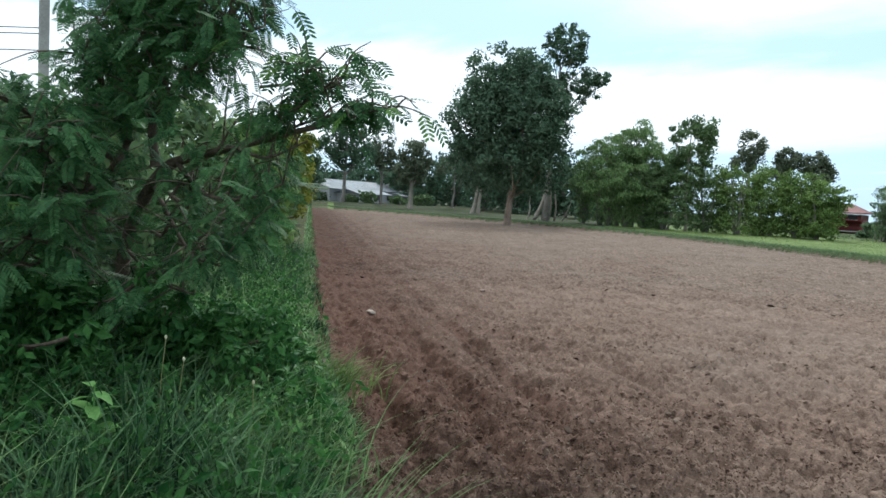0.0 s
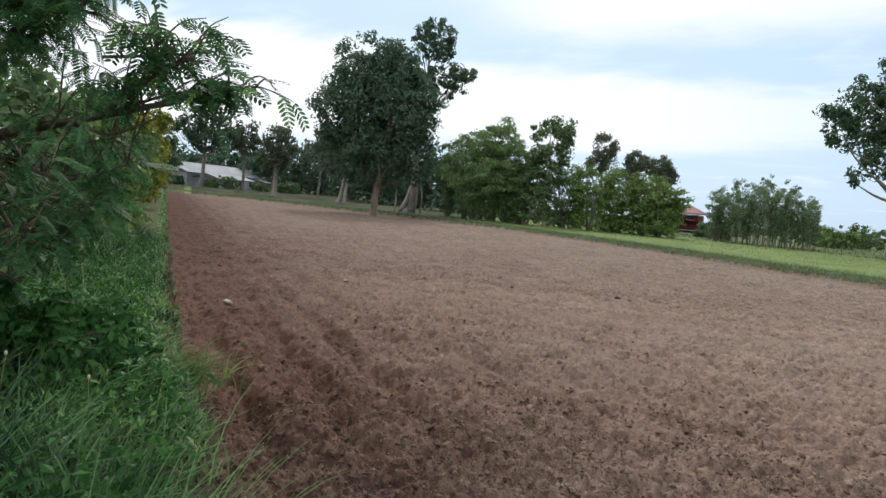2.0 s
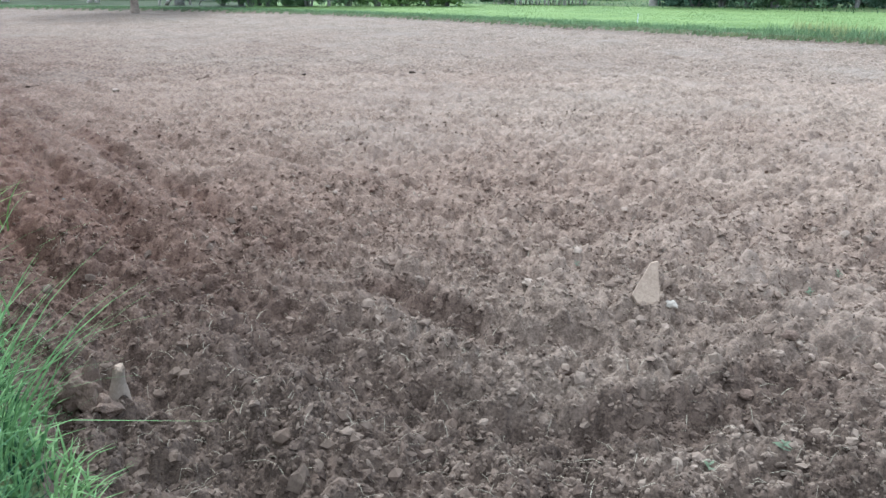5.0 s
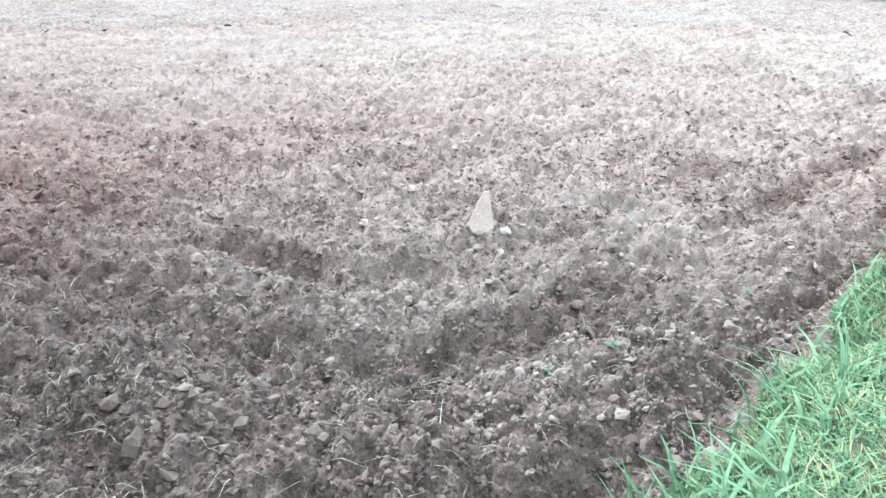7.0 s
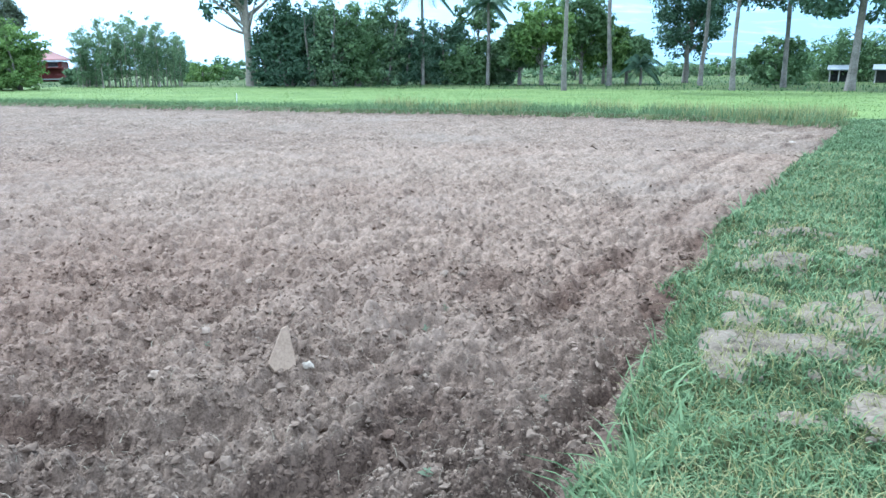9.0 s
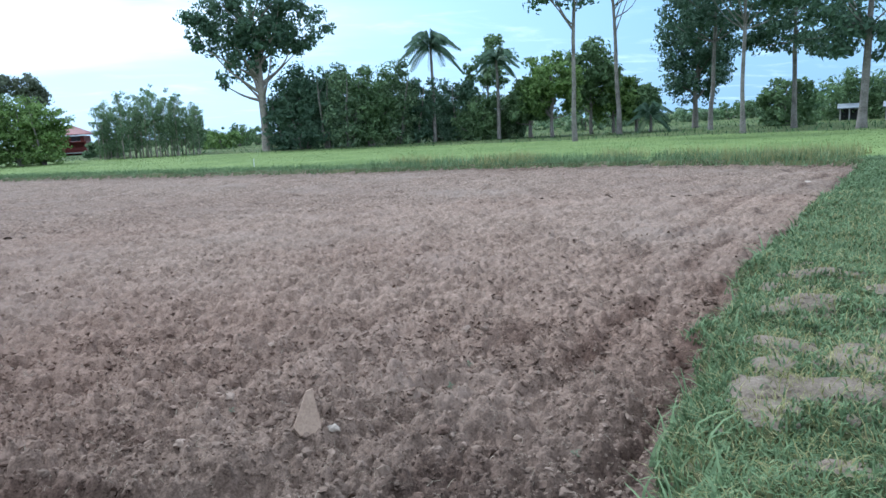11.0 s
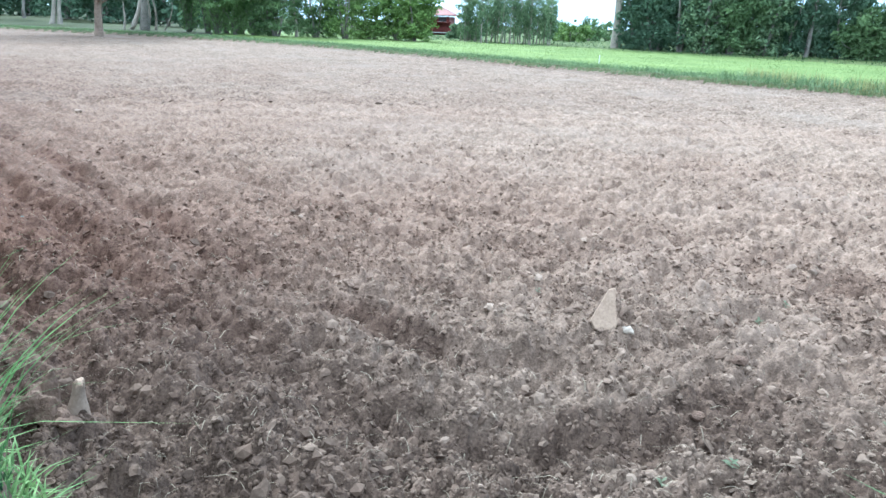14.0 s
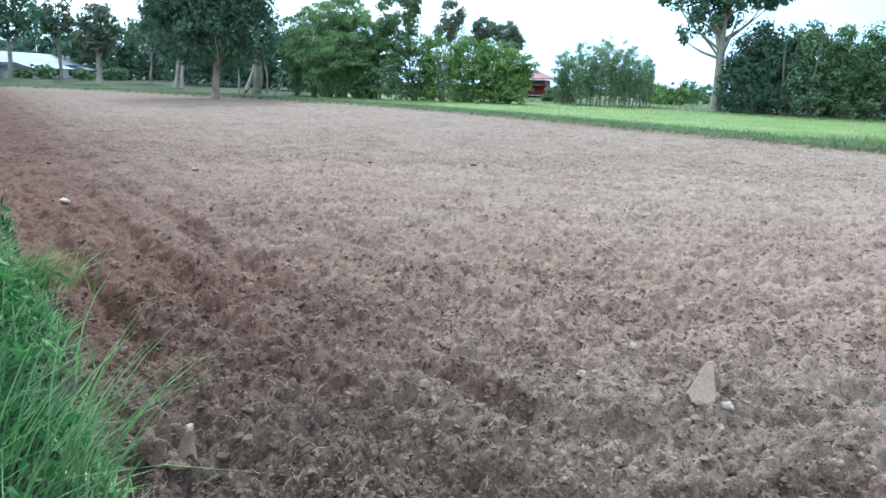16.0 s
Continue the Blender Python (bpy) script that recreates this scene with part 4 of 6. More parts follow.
def palm(az, d, crown_z, frond, n, label, trunk_r=0.14):
    p = polar(az, d)
    z = height_at(p[0], p[1]) - 0.05
    t = thing("coconut_palm" if crown_z > 3 else "young_palm", (p[0], p[1], z), label, "palm tree")
    line = curve_points([(0, 0, 0), (0.06, 0.02, crown_z * 0.5), (0, 0, crown_z)], 12)
    v, f = tube(line, np.linspace(trunk_r * 1.3, trunk_r * 0.75, 12), 8, 0.04)
    child("trunk", np_mesh("trunk", v, f, BARK, True), t)
    for k in range(n):
        a = 2.39996 * k + RNG.uniform(-0.2, 0.2)
        up = radians(78 - 105 * k / (n - 1) + RNG.uniform(-6, 6))
        flat_ = np.array([math.cos(a), math.sin(a), 0])
        out = flat_ * math.cos(up) + np.array([0, 0, math.sin(up)])
        L_ = frond * RNG.uniform(0.85, 1.1)
        mid = line[-1] + out * L_ * 0.5
        rib = curve_points([line[-1], mid, mid + (out * 0.6 + flat_ * 0.35 + np.array([0, 0, -0.8])) * L_ * 0.5], 16)
        out = flat_
        pieces = [tube(rib, np.linspace(0.03, 0.008, 16), 4)]
        side = np.cross(out, [0, 0, 1.0])
        q = []
        for i in range(2, 16):
            for s in (-1, 1):
                ll = frond * 0.3 * math.sin(0.35 + 2.5 * i / 16)
                dirn = side * s * 0.8 + out * 0.45 + np.array([0, 0, -0.85])
                dirn /= np.linalg.norm(dirn)
                wv = out * 0.1
                q.append([rib[i] - wv, rib[i] + wv, rib[i] + dirn * ll + wv * 0.2, rib[i] + dirn * ll - wv * 0.2])
        q = np.array(q)
        pieces.append((q.reshape(-1, 3), np.arange(len(q) * 4).reshape(-1, 4)))
        v, f = join(pieces)
        child("frond", np_mesh("frond", v, f, LEAF_DARK), t)


palm(5.6, 66, 8.5, 2.9, 24, "tall coconut palm rising over the thicket")
palm(10.7, 64, 6.9, 2.3, 20, "coconut palm half hidden among trees")
palm(22.3, 64, 1.5, 2.1, 14, "young palm at the edge of the meadow", 0.12)


# ---- buildings far off ----
def box(bm, x0, y0, z0, x1, y1, z1):
    m = Matrix.Translation(((x0 + x1) / 2, (y0 + y1) / 2, (z0 + z1) / 2)) @ Matrix.Diagonal((x1 - x0, y1 - y0, z1 - z0, 1))
    bmesh.ops.create_cube(bm, size=1, matrix=m)


def boxes(*dims):
    bm = bmesh.new()
    for d in dims:
        box(bm, *d)
    return bm


def gable(w, d, z0, z1, over=0.4, t=0.08, hip=0.0):
    """A pitched roof slab along x, hip draws the ridge in at both ends."""
    bm = bmesh.new()
    a, b, c = w / 2 + over, d / 2 + over, w / 2 + over - hip
    for dz in (0, t):
        vs = [bm.verts.new(p) for p in ((-a, -b, z0 + dz), (a, -b, z0 + dz), (a, b, z0 + dz), (-a, b, z0 + dz), (-c, 0, z1 + dz), (c, 0, z1 + dz))]
        for q in ((0, 1, 5, 4), (2, 3, 4, 5), (1, 2, 5), (3, 0, 4)):
            bm.faces.new([vs[i] for i in (q if dz else q[::-1])])
    bm.verts.ensure_lookup_table()
    for i, j in ((0, 1), (1, 2), (2, 3), (3, 0)):
        bm.faces.new([bm.verts[k] for k in (i, j, j + 6, i + 6)])
    return bm


def red_house():
    p = polar(-21.9, 112)
    t = thing("red_house", (p[0], p[1], height_at(p[0], p[1]) - 0.02), "dark red timber house with a red roof behind shrubs", "house")
    t.rotation_euler.z = radians(12)
    part("wall", boxes((-3.6, -3, 0, 3.6, 3, 2.6)), WALL_RED, t, "dark red boarded wall")
    part("roof", gable(7.2, 6, 2.75, 4.0, 0.7, hip=2.4), ROOF_RED, t, "red hipped roof")
    part("eaves_board", boxes((-4.25, -3.68, 2.62, 4.25, -3.6, 2.76)), WALL_WHITE, t, "pale eaves board")
    part("veranda_roof", boxes((-4.2, -5.4, 1.75, 4.2, -3.02, 1.86)), ROOF_RED, t)
    part("veranda_floor", boxes((-4.2, -5.4, 0.3, 4.2, -3.02, 0.42)), CONCRETE, t)
    for x in (-4.0, -1.4, 1.4, 4.0):
        part("post", boxes((x - 0.09, -5.2, 0, x + 0.09, -5.02, 1.75)), WALL_RED, t)
    part("railing", boxes((-4.0, -5.16, 0.85, 4.0, -5.08, 0.95), (-4.0, -5.16, 0.55, 4.0, -5.08, 0.62)), WALL_RED, t)
    for x in (-2.4, 0.2, 2.6):
        w = part("window", boxes((x - 0.55, -3.06, 1.9, x + 0.55, -2.98, 2.5)), SHADOWED, t)
        part("frame", boxes((x - 0.62, -3.1, 2.5, x + 0.62, -3.04, 2.57)), WALL_WHITE, w)
        part("sill", boxes((x - 0.62, -3.1, 1.87, x + 0.62, -3.04, 1.9)), WALL_WHITE, w)


def white_house():
    """A long low building running away from the field, its near end to the west."""
    a, b = polar(-61.6, 114), polar(-54.6, 136)
    mid, along = (a + b) / 2, b - a
    half = float(np.linalg.norm(along)) / 2
    t = thing("white_building", (mid[0], mid[1], height_at(mid[0], mid[1]) - 0.02), "long low white building with a pale metal roof", "building")
    t.rotation_euler.z = math.atan2(along[1], along[0])
    part("wall", boxes((-half, -4.0, 0, half, 4.0, 2.0)), WALL_WHITE, t, "white plastered wall")
    part("roof", gable(half * 2, 8.0, 1.95, 3.5, 0.7), ROOF_METAL, t, "pale corrugated metal roof")
    bm = bmesh.new()
    for k in range(int(half * 2 / 1.2)):
        x = -half + 1.2 * k
        m = Matrix.Translation((x, -2.3, 2.81)) @ Euler((math.atan2(1.55, 4.7), 0, 0)).to_matrix().to_4x4() @ Matrix.Diagonal((0.09, 4.8, 0.06, 1))
        bmesh.ops.create_cube(bm, size=1, matrix=m)
    part("roof_ribs", bm, ROOF_METAL, t)
    part("porch_roof", gable(9, 4, 1.35, 2.0, 0.4), ROOF_METAL, t, "low pale lean-to roof").location = (-half + 6.0, -6.4, 0)
    part("porch_wall", boxes((-half + 2.0, -8.2, 0, -half + 5.2, -4.02, 1.35)), WALL_WHITE, t)
    part("shed_wall", boxes((half - 9.0, -6.6, 0, half - 3.0, -4.02, 1.3)), WALL_WHITE, t)
    part("shed_roof", gable(7, 3, 1.3, 1.8, 0.4), ROOF_METAL, t).location = (half - 6.0, -5.4, 0)
    for k in range(7):
        x = -half + 8.0 + 3.2 * k
        w = part("window", boxes((x - 0.8, -4.07, 0.5, x + 0.8, -3.99, 1.6)), SHADOWED, t)
        part("frame", boxes((x - 0.86, -4.11, 1.6, x + 0.86, -4.05, 1.68)), CONCRETE, w)
        part("sill", boxes((x - 0.86, -4.13, 0.42, x + 0.86, -4.05, 0.5)), CONCRETE, w)


def shed(az, d, w, label):
    p = polar(az, d)
    t = thing("shed", (p[0], p[1], height_at(p[0], p[1]) - 0.02), label, "shed", "sheds")
    t.rotation_euler.z = radians(-az)
    part("roof", gable(w, 3, 1.1, 1.5, 0.25), ROOF_METAL, t, "pale metal roof")
    part("back_wall", boxes((-w / 2, 1.2, 0, w / 2, 1.3, 1.15)), SHADOWED, t)
    for x in (-w / 2, 0, w / 2):
        part("post", boxes((x - 0.06, -1.4, 0, x + 0.06, -1.28, 1.14)), CONCRETE, t)


red_house()
white_house()
for az_, d_, h_, w_ in ((-60.6, 112, 1.5, 3.2), (-58.3, 110, 1.2, 2.6), (-56.9, 108, 1.9, 3.0), (-54.4, 110, 1.6, 3.0), (-52.8, 112, 1.8, 4.0)):
    bush(az_, d_, w_, h_, LEAF_MID, "low garden bush before the white building", leaf=0.3, clumps=30, per=26, name="garden_bush", group="garden bushes")
shed(35.6, 78, 1.5, "small open shed with a pale roof")
shed(38.7, 74, 2.4, "small open shed with a pale roof")


def utility_pole():
    p = polar(-80.4, 30)
    t = thing("utility_pole", (p[0], p[1], height_at(p[0], p[1]) - 0.1), "grey concrete utility pole with crossarm behind the shrubs", "utility pole")
    part("shaft", boxes((-0.15, -0.15, 0, 0.15, 0.15, 9.6)), CONCRETE, t)
    part("crossarm", boxes((-0.06, -1.0, 8.8, 0.06, 1.0, 8.95)), CONCRETE, t)
    for y in (-0.85, -0.3, 0.3, 0.85):
        part("insulator", boxes((-0.05, y - 0.05, 8.93, 0.05, y + 0.05, 9.15)), WALL_WHITE, t)
    far = polar(-97, 34)
    for k, (z0, z1) in enumerate(((9.1, 9.0), (8.7, 8.5), (7.2, 7.3), (7.0, 7.0), (6.4, 6.5))):
        a, b = np.array([p[0] - 0.1, p[1], z0]), np.array([far[0], far[1], z1])
        mid = (a + b) / 2 - [0, 0, 0.35]
        v, f = tube(curve_points([a, mid, b], 14), [0.018] * 14, 5)
        tagged(new("overhead_cable", np_mesh("overhead_cable", v, f, CABLE, True)), "thin dark overhead cable sagging from the pole", "cable", "overhead cables")


utility_pole()


# ---- grass, weeds and shrubs on the banks ----
def blades(base, length, width, lean, mats_name, mat, label, name, kind="stuff", seg=3, spread=None, category="grass"):
    """Bent tapering blades rooted at base."""
    n = len(base)
    a = RNG.uniform(0, 2 * np.pi, n) if spread is None else spread
    out = np.stack([np.cos(a), np.sin(a), np.zeros(n)], 1)
    side = np.stack([-np.sin(a), np.cos(a), np.zeros(n)], 1)
    tw = RNG.uniform(-0.7, 0.7, n)[:, None]
    side = side * np.cos(tw) + out * np.sin(tw)
    s = np.linspace(0, 1, seg + 1)
    rows = []
    for q in s[:-1]:
        c = base + out * (length * lean * q**1.8)[:, None] + np.array([0, 0, 1.0]) * (length * (q - 0.42 * lean * q**2.2))[:, None]
        w = (width * (1 - q**1.6) * 0.5)[:, None] * side
        rows += [c - w, c + w]
    tip = base + out * (length * lean)[:, None] + np.array([0, 0, 1.0]) * (length * (1 - 0.42 * lean))[:, None]
    V = np.stack(rows + [tip], 1)
    k = V.shape[1]
    tri = []
    for i in range(seg - 1):
        o = 2 * i
        tri += [(o, o + 1, o + 3), (o, o + 3, o + 2)]
    o = 2 * (seg - 1)
    tri.append((o, o + 1, o + 2))
    F = (np.arange(n)[:, None, None] * k + np.array(tri)[None]).reshape(-1, 3)
    ob = new(name, np_mesh(name, V.reshape(-1, 3), F, mat))
    return tagged(ob, label, category, kind=kind) if kind else ob


def scatter(n, az0, az1, r0, r1, keep, power=1.0):
    """Random rooted points in a sector, kept by a test on (distance inside the field, side, x, y)."""
    az = np.radians(RNG.uniform(az0, az1, n))
    r = (r0**power + RNG.uniform(0, 1, n) * (r1**power - r0**power)) ** (1 / power)
    x, y = r * np.sin(az), r * np.cos(az)
    z, d, side, _, _ = ground_height(x, y, False)
    k = keep(d, side, x, y)
    return np.stack([x, y, z - 0.01], 1)[k], r[k]


def along_edge(n, side, a, b, near=0.0):
    """Random rooted points beside one side of the field, a to b metres outside its edge. near: how strongly they gather towards the standpoint."""
    segs = [(np.array(FIELD[k][:2]), np.array(FIELD[(k + 1) % len(FIELD)][:2])) for k in range(len(FIELD)) if FIELD[k][2] == side]
    w = np.array([np.linalg.norm(q - p) / max(1.0, np.linalg.norm((p + q) / 2)) ** near for p, q in segs])
    pick = RNG.choice(len(segs), n, p=w / w.sum())
    p, q = np.array([s[0] for s in segs])[pick], np.array([s[1] for s in segs])[pick]
    e = (q - p) / np.linalg.norm(q - p, axis=1)[:, None]
    xy = p + (q - p) * RNG.uniform(0, 1, n)[:, None] + np.column_stack([-e[:, 1], e[:, 0]]) * EDGE_SIDE * RNG.uniform(a, b, n)[:, None]
    z, d, s, _, _ = ground_height(xy[:, 0], xy[:, 1], False)
    k = d < 0.04
    return np.column_stack([xy, z - 0.01])[k], np.hypot(xy[:, 0], xy[:, 1])[k]


EDGE_SIDE = 1.0  # the field's corners run clockwise, so the outside lies to the left of each edge

# left bank: lush long grass and leafy weeds
P, r = scatter(76000, -88, -40, 1.0, 16.0, lambda d, s, x, y: (d < -0.04) & (s != FAR) & (d > -3.2) & (x < -0.5) & (fbm(x * 2.3, y * 2.3, 3, 15) > RNG.normal(-0.1, 0.14, len(x))), 1.1)
n = len(P)
inner = smooth_step((-field_distance(P[:, 0], P[:, 1])[0] - 0.05) / 0.75)
blades(P, RNG.uniform(0.2, 0.62, n) * (0.3 + 0.7 * inner) * np.clip(0.8 + 1.6 * fbm(P[:, 0] * 1.6, P[:, 1] * 1.6, 3, 5), 0.35, 1.6), RNG.uniform(0.009, 0.016, n) * (1 + r * 0.07), RNG.uniform(0.25, 1.0, n), "", GRASS_DARK,
       "lush green grass covering the weedy bank", "bank_grass")
P, r = scatter(11000, -100, -40, 1.0, 12.0, lambda d, s, x, y: (fbm(x * 1.9, y * 1.9, 3, 16) > RNG.normal(0.1, 0.1, len(x))) & (d < -0.5) & (s != FAR) & (d > -3.2) & (x < -0.7), 1.1)
n = len(P)
blades(P, RNG.uniform(0.4, 0.85, n), RNG.uniform(0.006, 0.013, n) * (1 + r * 0.06), RNG.uniform(0.5, 1.25, n), "", GRASS, "long arching grass on the weedy bank", "long_grass", seg=4)


def weeds(P, name, mat, label, size, per, h0, h1):
    n = len(P)
    c = np.repeat(P, per, 0) + np.column_stack([RNG.normal(size=(n * per, 2)) * 0.07, RNG.uniform(h0, h1, n * per)])
    v, f = leaf_quads(c, size, None, 0.45, 0.1)
    return tagged(new(name, np_mesh(name, v, f, mat)), label, "weeds", kind="stuff")


P, r = scatter(8000, -95, -45, 2.0, 14.0, lambda d, s, x, y: (d < -0.3) & (s == LEFT) & (d > -3.2) & (fbm(x * 1.7, y * 1.7, 3, 17) > RNG.normal(0.0, 0.1, len(x))), 1.1)
weeds(P, "leafy_weeds", WEED, "low leafy weeds among the bank grass", 0.065, 7, 0.04, 0.42)
P, r = scatter(1300, -80, -54, 3.0, 13.0, lambda d, s, x, y: (d < -0.3) & (s == LEFT) & (d > -1.2), 1.0)
weeds(P, "pale_weeds", WEED_PALE, "pale green weeds along the edge of the bank", 0.04, 9, 0.1, 0.38)


def tuft(x, y, count, l0, l1, mat, label, fan=None, spread=0.12, width=0.006, name="grass_tuft", lean=(0.35, 0.95)):
    z = height_at(x, y) - 0.02
    t = thing(name, (x, y, z), label, "grass tuft", "grass tufts")
    b = np.column_stack([RNG.normal(size=count) * spread, RNG.normal(size=count) * spread, np.zeros(count)])
    a = None if fan is None else RNG.normal(fan[0], fan[1], count)
    le, wi, ln = RNG.uniform(l0, l1, count), RNG.uniform(0.6, 1.3, count) * width, RNG.uniform(*lean, count)
    if count > 100:
        blades(b, le, wi, ln, "", mat, "", "blade_clump", kind="stuff", seg=5, spread=a, category="").parent = t
        return
    for i in range(count):
        k = slice(i, i + 1)
        blades(b[k], le[k], wi[k], ln[k], "", mat, "", "blade", kind="", seg=6, spread=None if a is None else a[k]).parent = t


tuft(-4.7, 2.72, 300, 0.2, 0.46, GRASS_LIME, "thick lime green grass tuft overhanging the bank's edge", fan=(0.6, 0.9), spread=0.16, width=0.015, lean=(0.4, 1.1))
P, r = along_edge(6500, LEFT, -0.05, 0.25, 0.75)
n = len(P)
blades(P, RNG.uniform(0.06, 0.2, n), RNG.uniform(0.008, 0.015, n) * (1 + r * 0.08), RNG.uniform(0.5, 1.3, n), "", GRASS, "grass hanging over the cut edge of the bank", "edge_grass_fringe", seg=3)
tuft(-1.9, 1.1, 80, 0.4, 0.8, GRASS, "long arching fresh green grass tuft by the field corner", fan=(1.0, 0.55), spread=0.12, width=0.011, lean=(0.4, 0.85))
tuft(-1.95, 1.1, 6, 0.65, 0.9, GRASS, "a few long thin grass blades leaning over the furrow", fan=(1.2, 0.25), spread=0.06, width=0.008, lean=(0.25, 0.45))
tuft(-2.4, 1.3, 24, 0.2, 0.4, GRASS, "long fresh green grass tuft by the field corner", fan=(0.9, 0.8), spread=0.14, width=0.012)
tuft(-3.1, 1.5, 150, 0.35, 0.7, GRASS, "long green grass tuft on the bank", fan=(0.6, 1.2), spread=0.2, width=0.008)


tuft(-2.55, 0.4, 40, 0.3, 0.5, GRASS_DRY, "withered pale grass tuft in the bank grass", fan=(0.5, 1.0), spread=0.08, width=0.012, lean=(0.7, 1.1))

# right bund: short grass with bare clay
P, r = scatter(300000, 8, 62, 0.9, 24.0, lambda d, s, x, y: (d < -0.03) & (s == RIGHT) & (d > -1.5) & (bund_mound(x, y, d) + 0.3 * fbm(x * 5, y * 5, 3, 71) < RNG.normal(0.47, 0.13, len(x))), 1.0)
n = len(P)
blades(P, RNG.uniform(0.03, 0.1, n), RNG.uniform(0.006, 0.01, n) * (1 + r * 0.16), RNG.uniform(0.3, 1.2, n), "", GRASS_BUND, "short green grass on the walked bund", "bund_grass", seg=2)
P, r = scatter(40000, 8, 62, 0.9, 14.0, lambda d, s, x, y: (d < -0.03) & (s == RIGHT) & (d > -1.25), 1.0)
n = len(P)
blades(P, RNG.uniform(0.05, 0.13, n), RNG.uniform(0.003, 0.006, n) * (1 + r * 0.1), RNG.uniform(0.6, 1.4, n), "", GRASS_DRY, "withered straw among the bund grass", "dry_bund_grass", seg=2)
P, r = scatter(30000, -60, 50, 0.9, 20.0, lambda d, s, x, y: (d < 0.03) & ((s == RIGHT) | (s == NEAR)) & (d > -0.3), 1.0)
n = len(P)
blades(P, RNG.uniform(0.08, 0.27, n), RNG.uniform(0.011, 0.022, n) * (1 + r * 0.05), RNG.uniform(0.4, 1.2, n), "", GRASS_BUND, "broad-bladed grass along the edge of the bund", "edge_grass", seg=3)
P, r = scatter(60000, 15, 70, 2.5, 26.0, lambda d, s, x, y: (s == RIGHT) & (d < -1.25) & (d > -5), 1.0)
n = len(P)
blades(P, RNG.uniform(0.08, 0.2, n), RNG.uniform(0.005, 0.01, n) * (1 + r * 0.1), RNG.uniform(0.3, 0.9, n), "", GRASS_DARK, "deep green grass below the bund", "ditch_grass", seg=2)

# turf round the walker's own feet
P, r = scatter(30000, -180, 180, 0.15, 9.0, lambda d, s, x, y: (d < -0.03) & ((y < 1.3) | (s == NEAR)) & (x > -2.5), 1.2)
n = len(P)
blades(P, RNG.uniform(0.03, 0.1, n), RNG.uniform(0.005, 0.01, n) * (1 + r * 0.1), RNG.uniform(0.3, 1.1, n), "", GRASS, "short trodden grass on the corner of the bund", "trodden_grass", seg=2)

# far side: rice and a rough grassy rim
P, r = scatter(260000, -75, 48, 17.0, 75.0, lambda d, s, x, y: (s == FAR) & (d < -1.0) & (d > -np.where(np.degrees(np.arctan2(x, y)) < -38, 3.0, 26.0)), 1.3)
n = len(P)
blades(P, RNG.uniform(0.03, 0.08, n), RNG.uniform(0.014, 0.028, n) * (1 + r * 0.012), RNG.uniform(0.3, 1.0, n), "", RICE, "bright green young rice in the far paddy", "rice_plants", seg=1, category="rice")
P, r = along_edge(42000, FAR, -0.05, 2.4)
n = len(P)
blades(P, RNG.uniform(0.08, 0.3, n) * np.where(P[:, 0] > 0, 1.5, 0.9), RNG.uniform(0.015, 0.035, n), RNG.uniform(0.1, 0.9, n), "", GRASS_BUND, "rough green grass on the far bund", "rim_grass", seg=1)
P, r = along_edge(30000, FAR, 0.2, 3.2)
k = (P[:, 0] > 1) & (fbm(P[:, 0] * 0.4, P[:, 1] * 0.4, 3, 91) > -0.15)
P, r = P[k], r[k]
n = len(P)
blades(P, RNG.uniform(0.25, 0.6, n), RNG.uniform(0.012, 0.024, n), RNG.uniform(0.1, 0.6, n), "", GRASS_DRY, "tall pale seeding grass on the far bund", "seeding_grass", seg=1)
P, r = scatter(18000, -37, 50, 40.0, 110.0, lambda d, s, x, y: (d < -24), 1.2)
n = len(P)
blades(P, RNG.uniform(0.12, 0.35, n), RNG.uniform(0.03, 0.07, n), RNG.uniform(0.1, 0.7, n), "", GRASS_DARK, "meadow grass under the far trees", "meadow_grass", seg=1)


# ---- the feathery-leaved shrub on the weedy bank ----
def feather_leaf(pairs, length, side, width):
    """A divided leaf: a drooping rib with paired narrow leaflets. Points along +x."""
    V, F = [], []
    for i in range(pairs):
        u = 0.14 + 0.86 * i / (pairs - 1)
        root = np.array([length * u, 0, -0.22 * length * u * u])
        pl = side * (0.55 + 0.45 * math.sin(0.5 + 2.2 * u))
        for s in (-1, 1):
            d = np.array([0.5, s * 0.86, -0.25 + 0.1 * math.sin(7.0 * i + s)])
            d /= np.linalg.norm(d)
            w = np.array([-d[1] * s, d[0] * s, 0.25]) * width
            n = len(V)
            V += [root, root + d * pl * 0.3 + w, root + d * pl * 0.75 + w * 0.8, root + d * pl, root + d * pl * 0.75 - w * 0.8, root + d * pl * 0.3 - w]
            F += [(n, n + 1, n + 2, n + 3), (n, n + 3, n + 4, n + 5)]
    n = len(V)
    mid = np.array([0.5 * length, 0, -0.055 * length])
    V += [np.array([0, -0.002, 0]), np.array([0, 0.002, 0]), mid + [0, 0.0016, 0], mid - [0, 0.0016, 0], np.array([length, 0.001, -0.22 * length]), np.array([length, -0.001, -0.22 * length])]
    F += [(n, n + 1, n + 2, n + 3), (n + 3, n + 2, n + 4, n + 5)]
    return np.array(V), np.array(F)


def leaf_pose(place, heading, droop, roll, scale):
    return Matrix.Translation(place) @ Euler((roll, droop, heading)).to_matrix().to_4x4() @ Matrix.Scale(scale, 4)


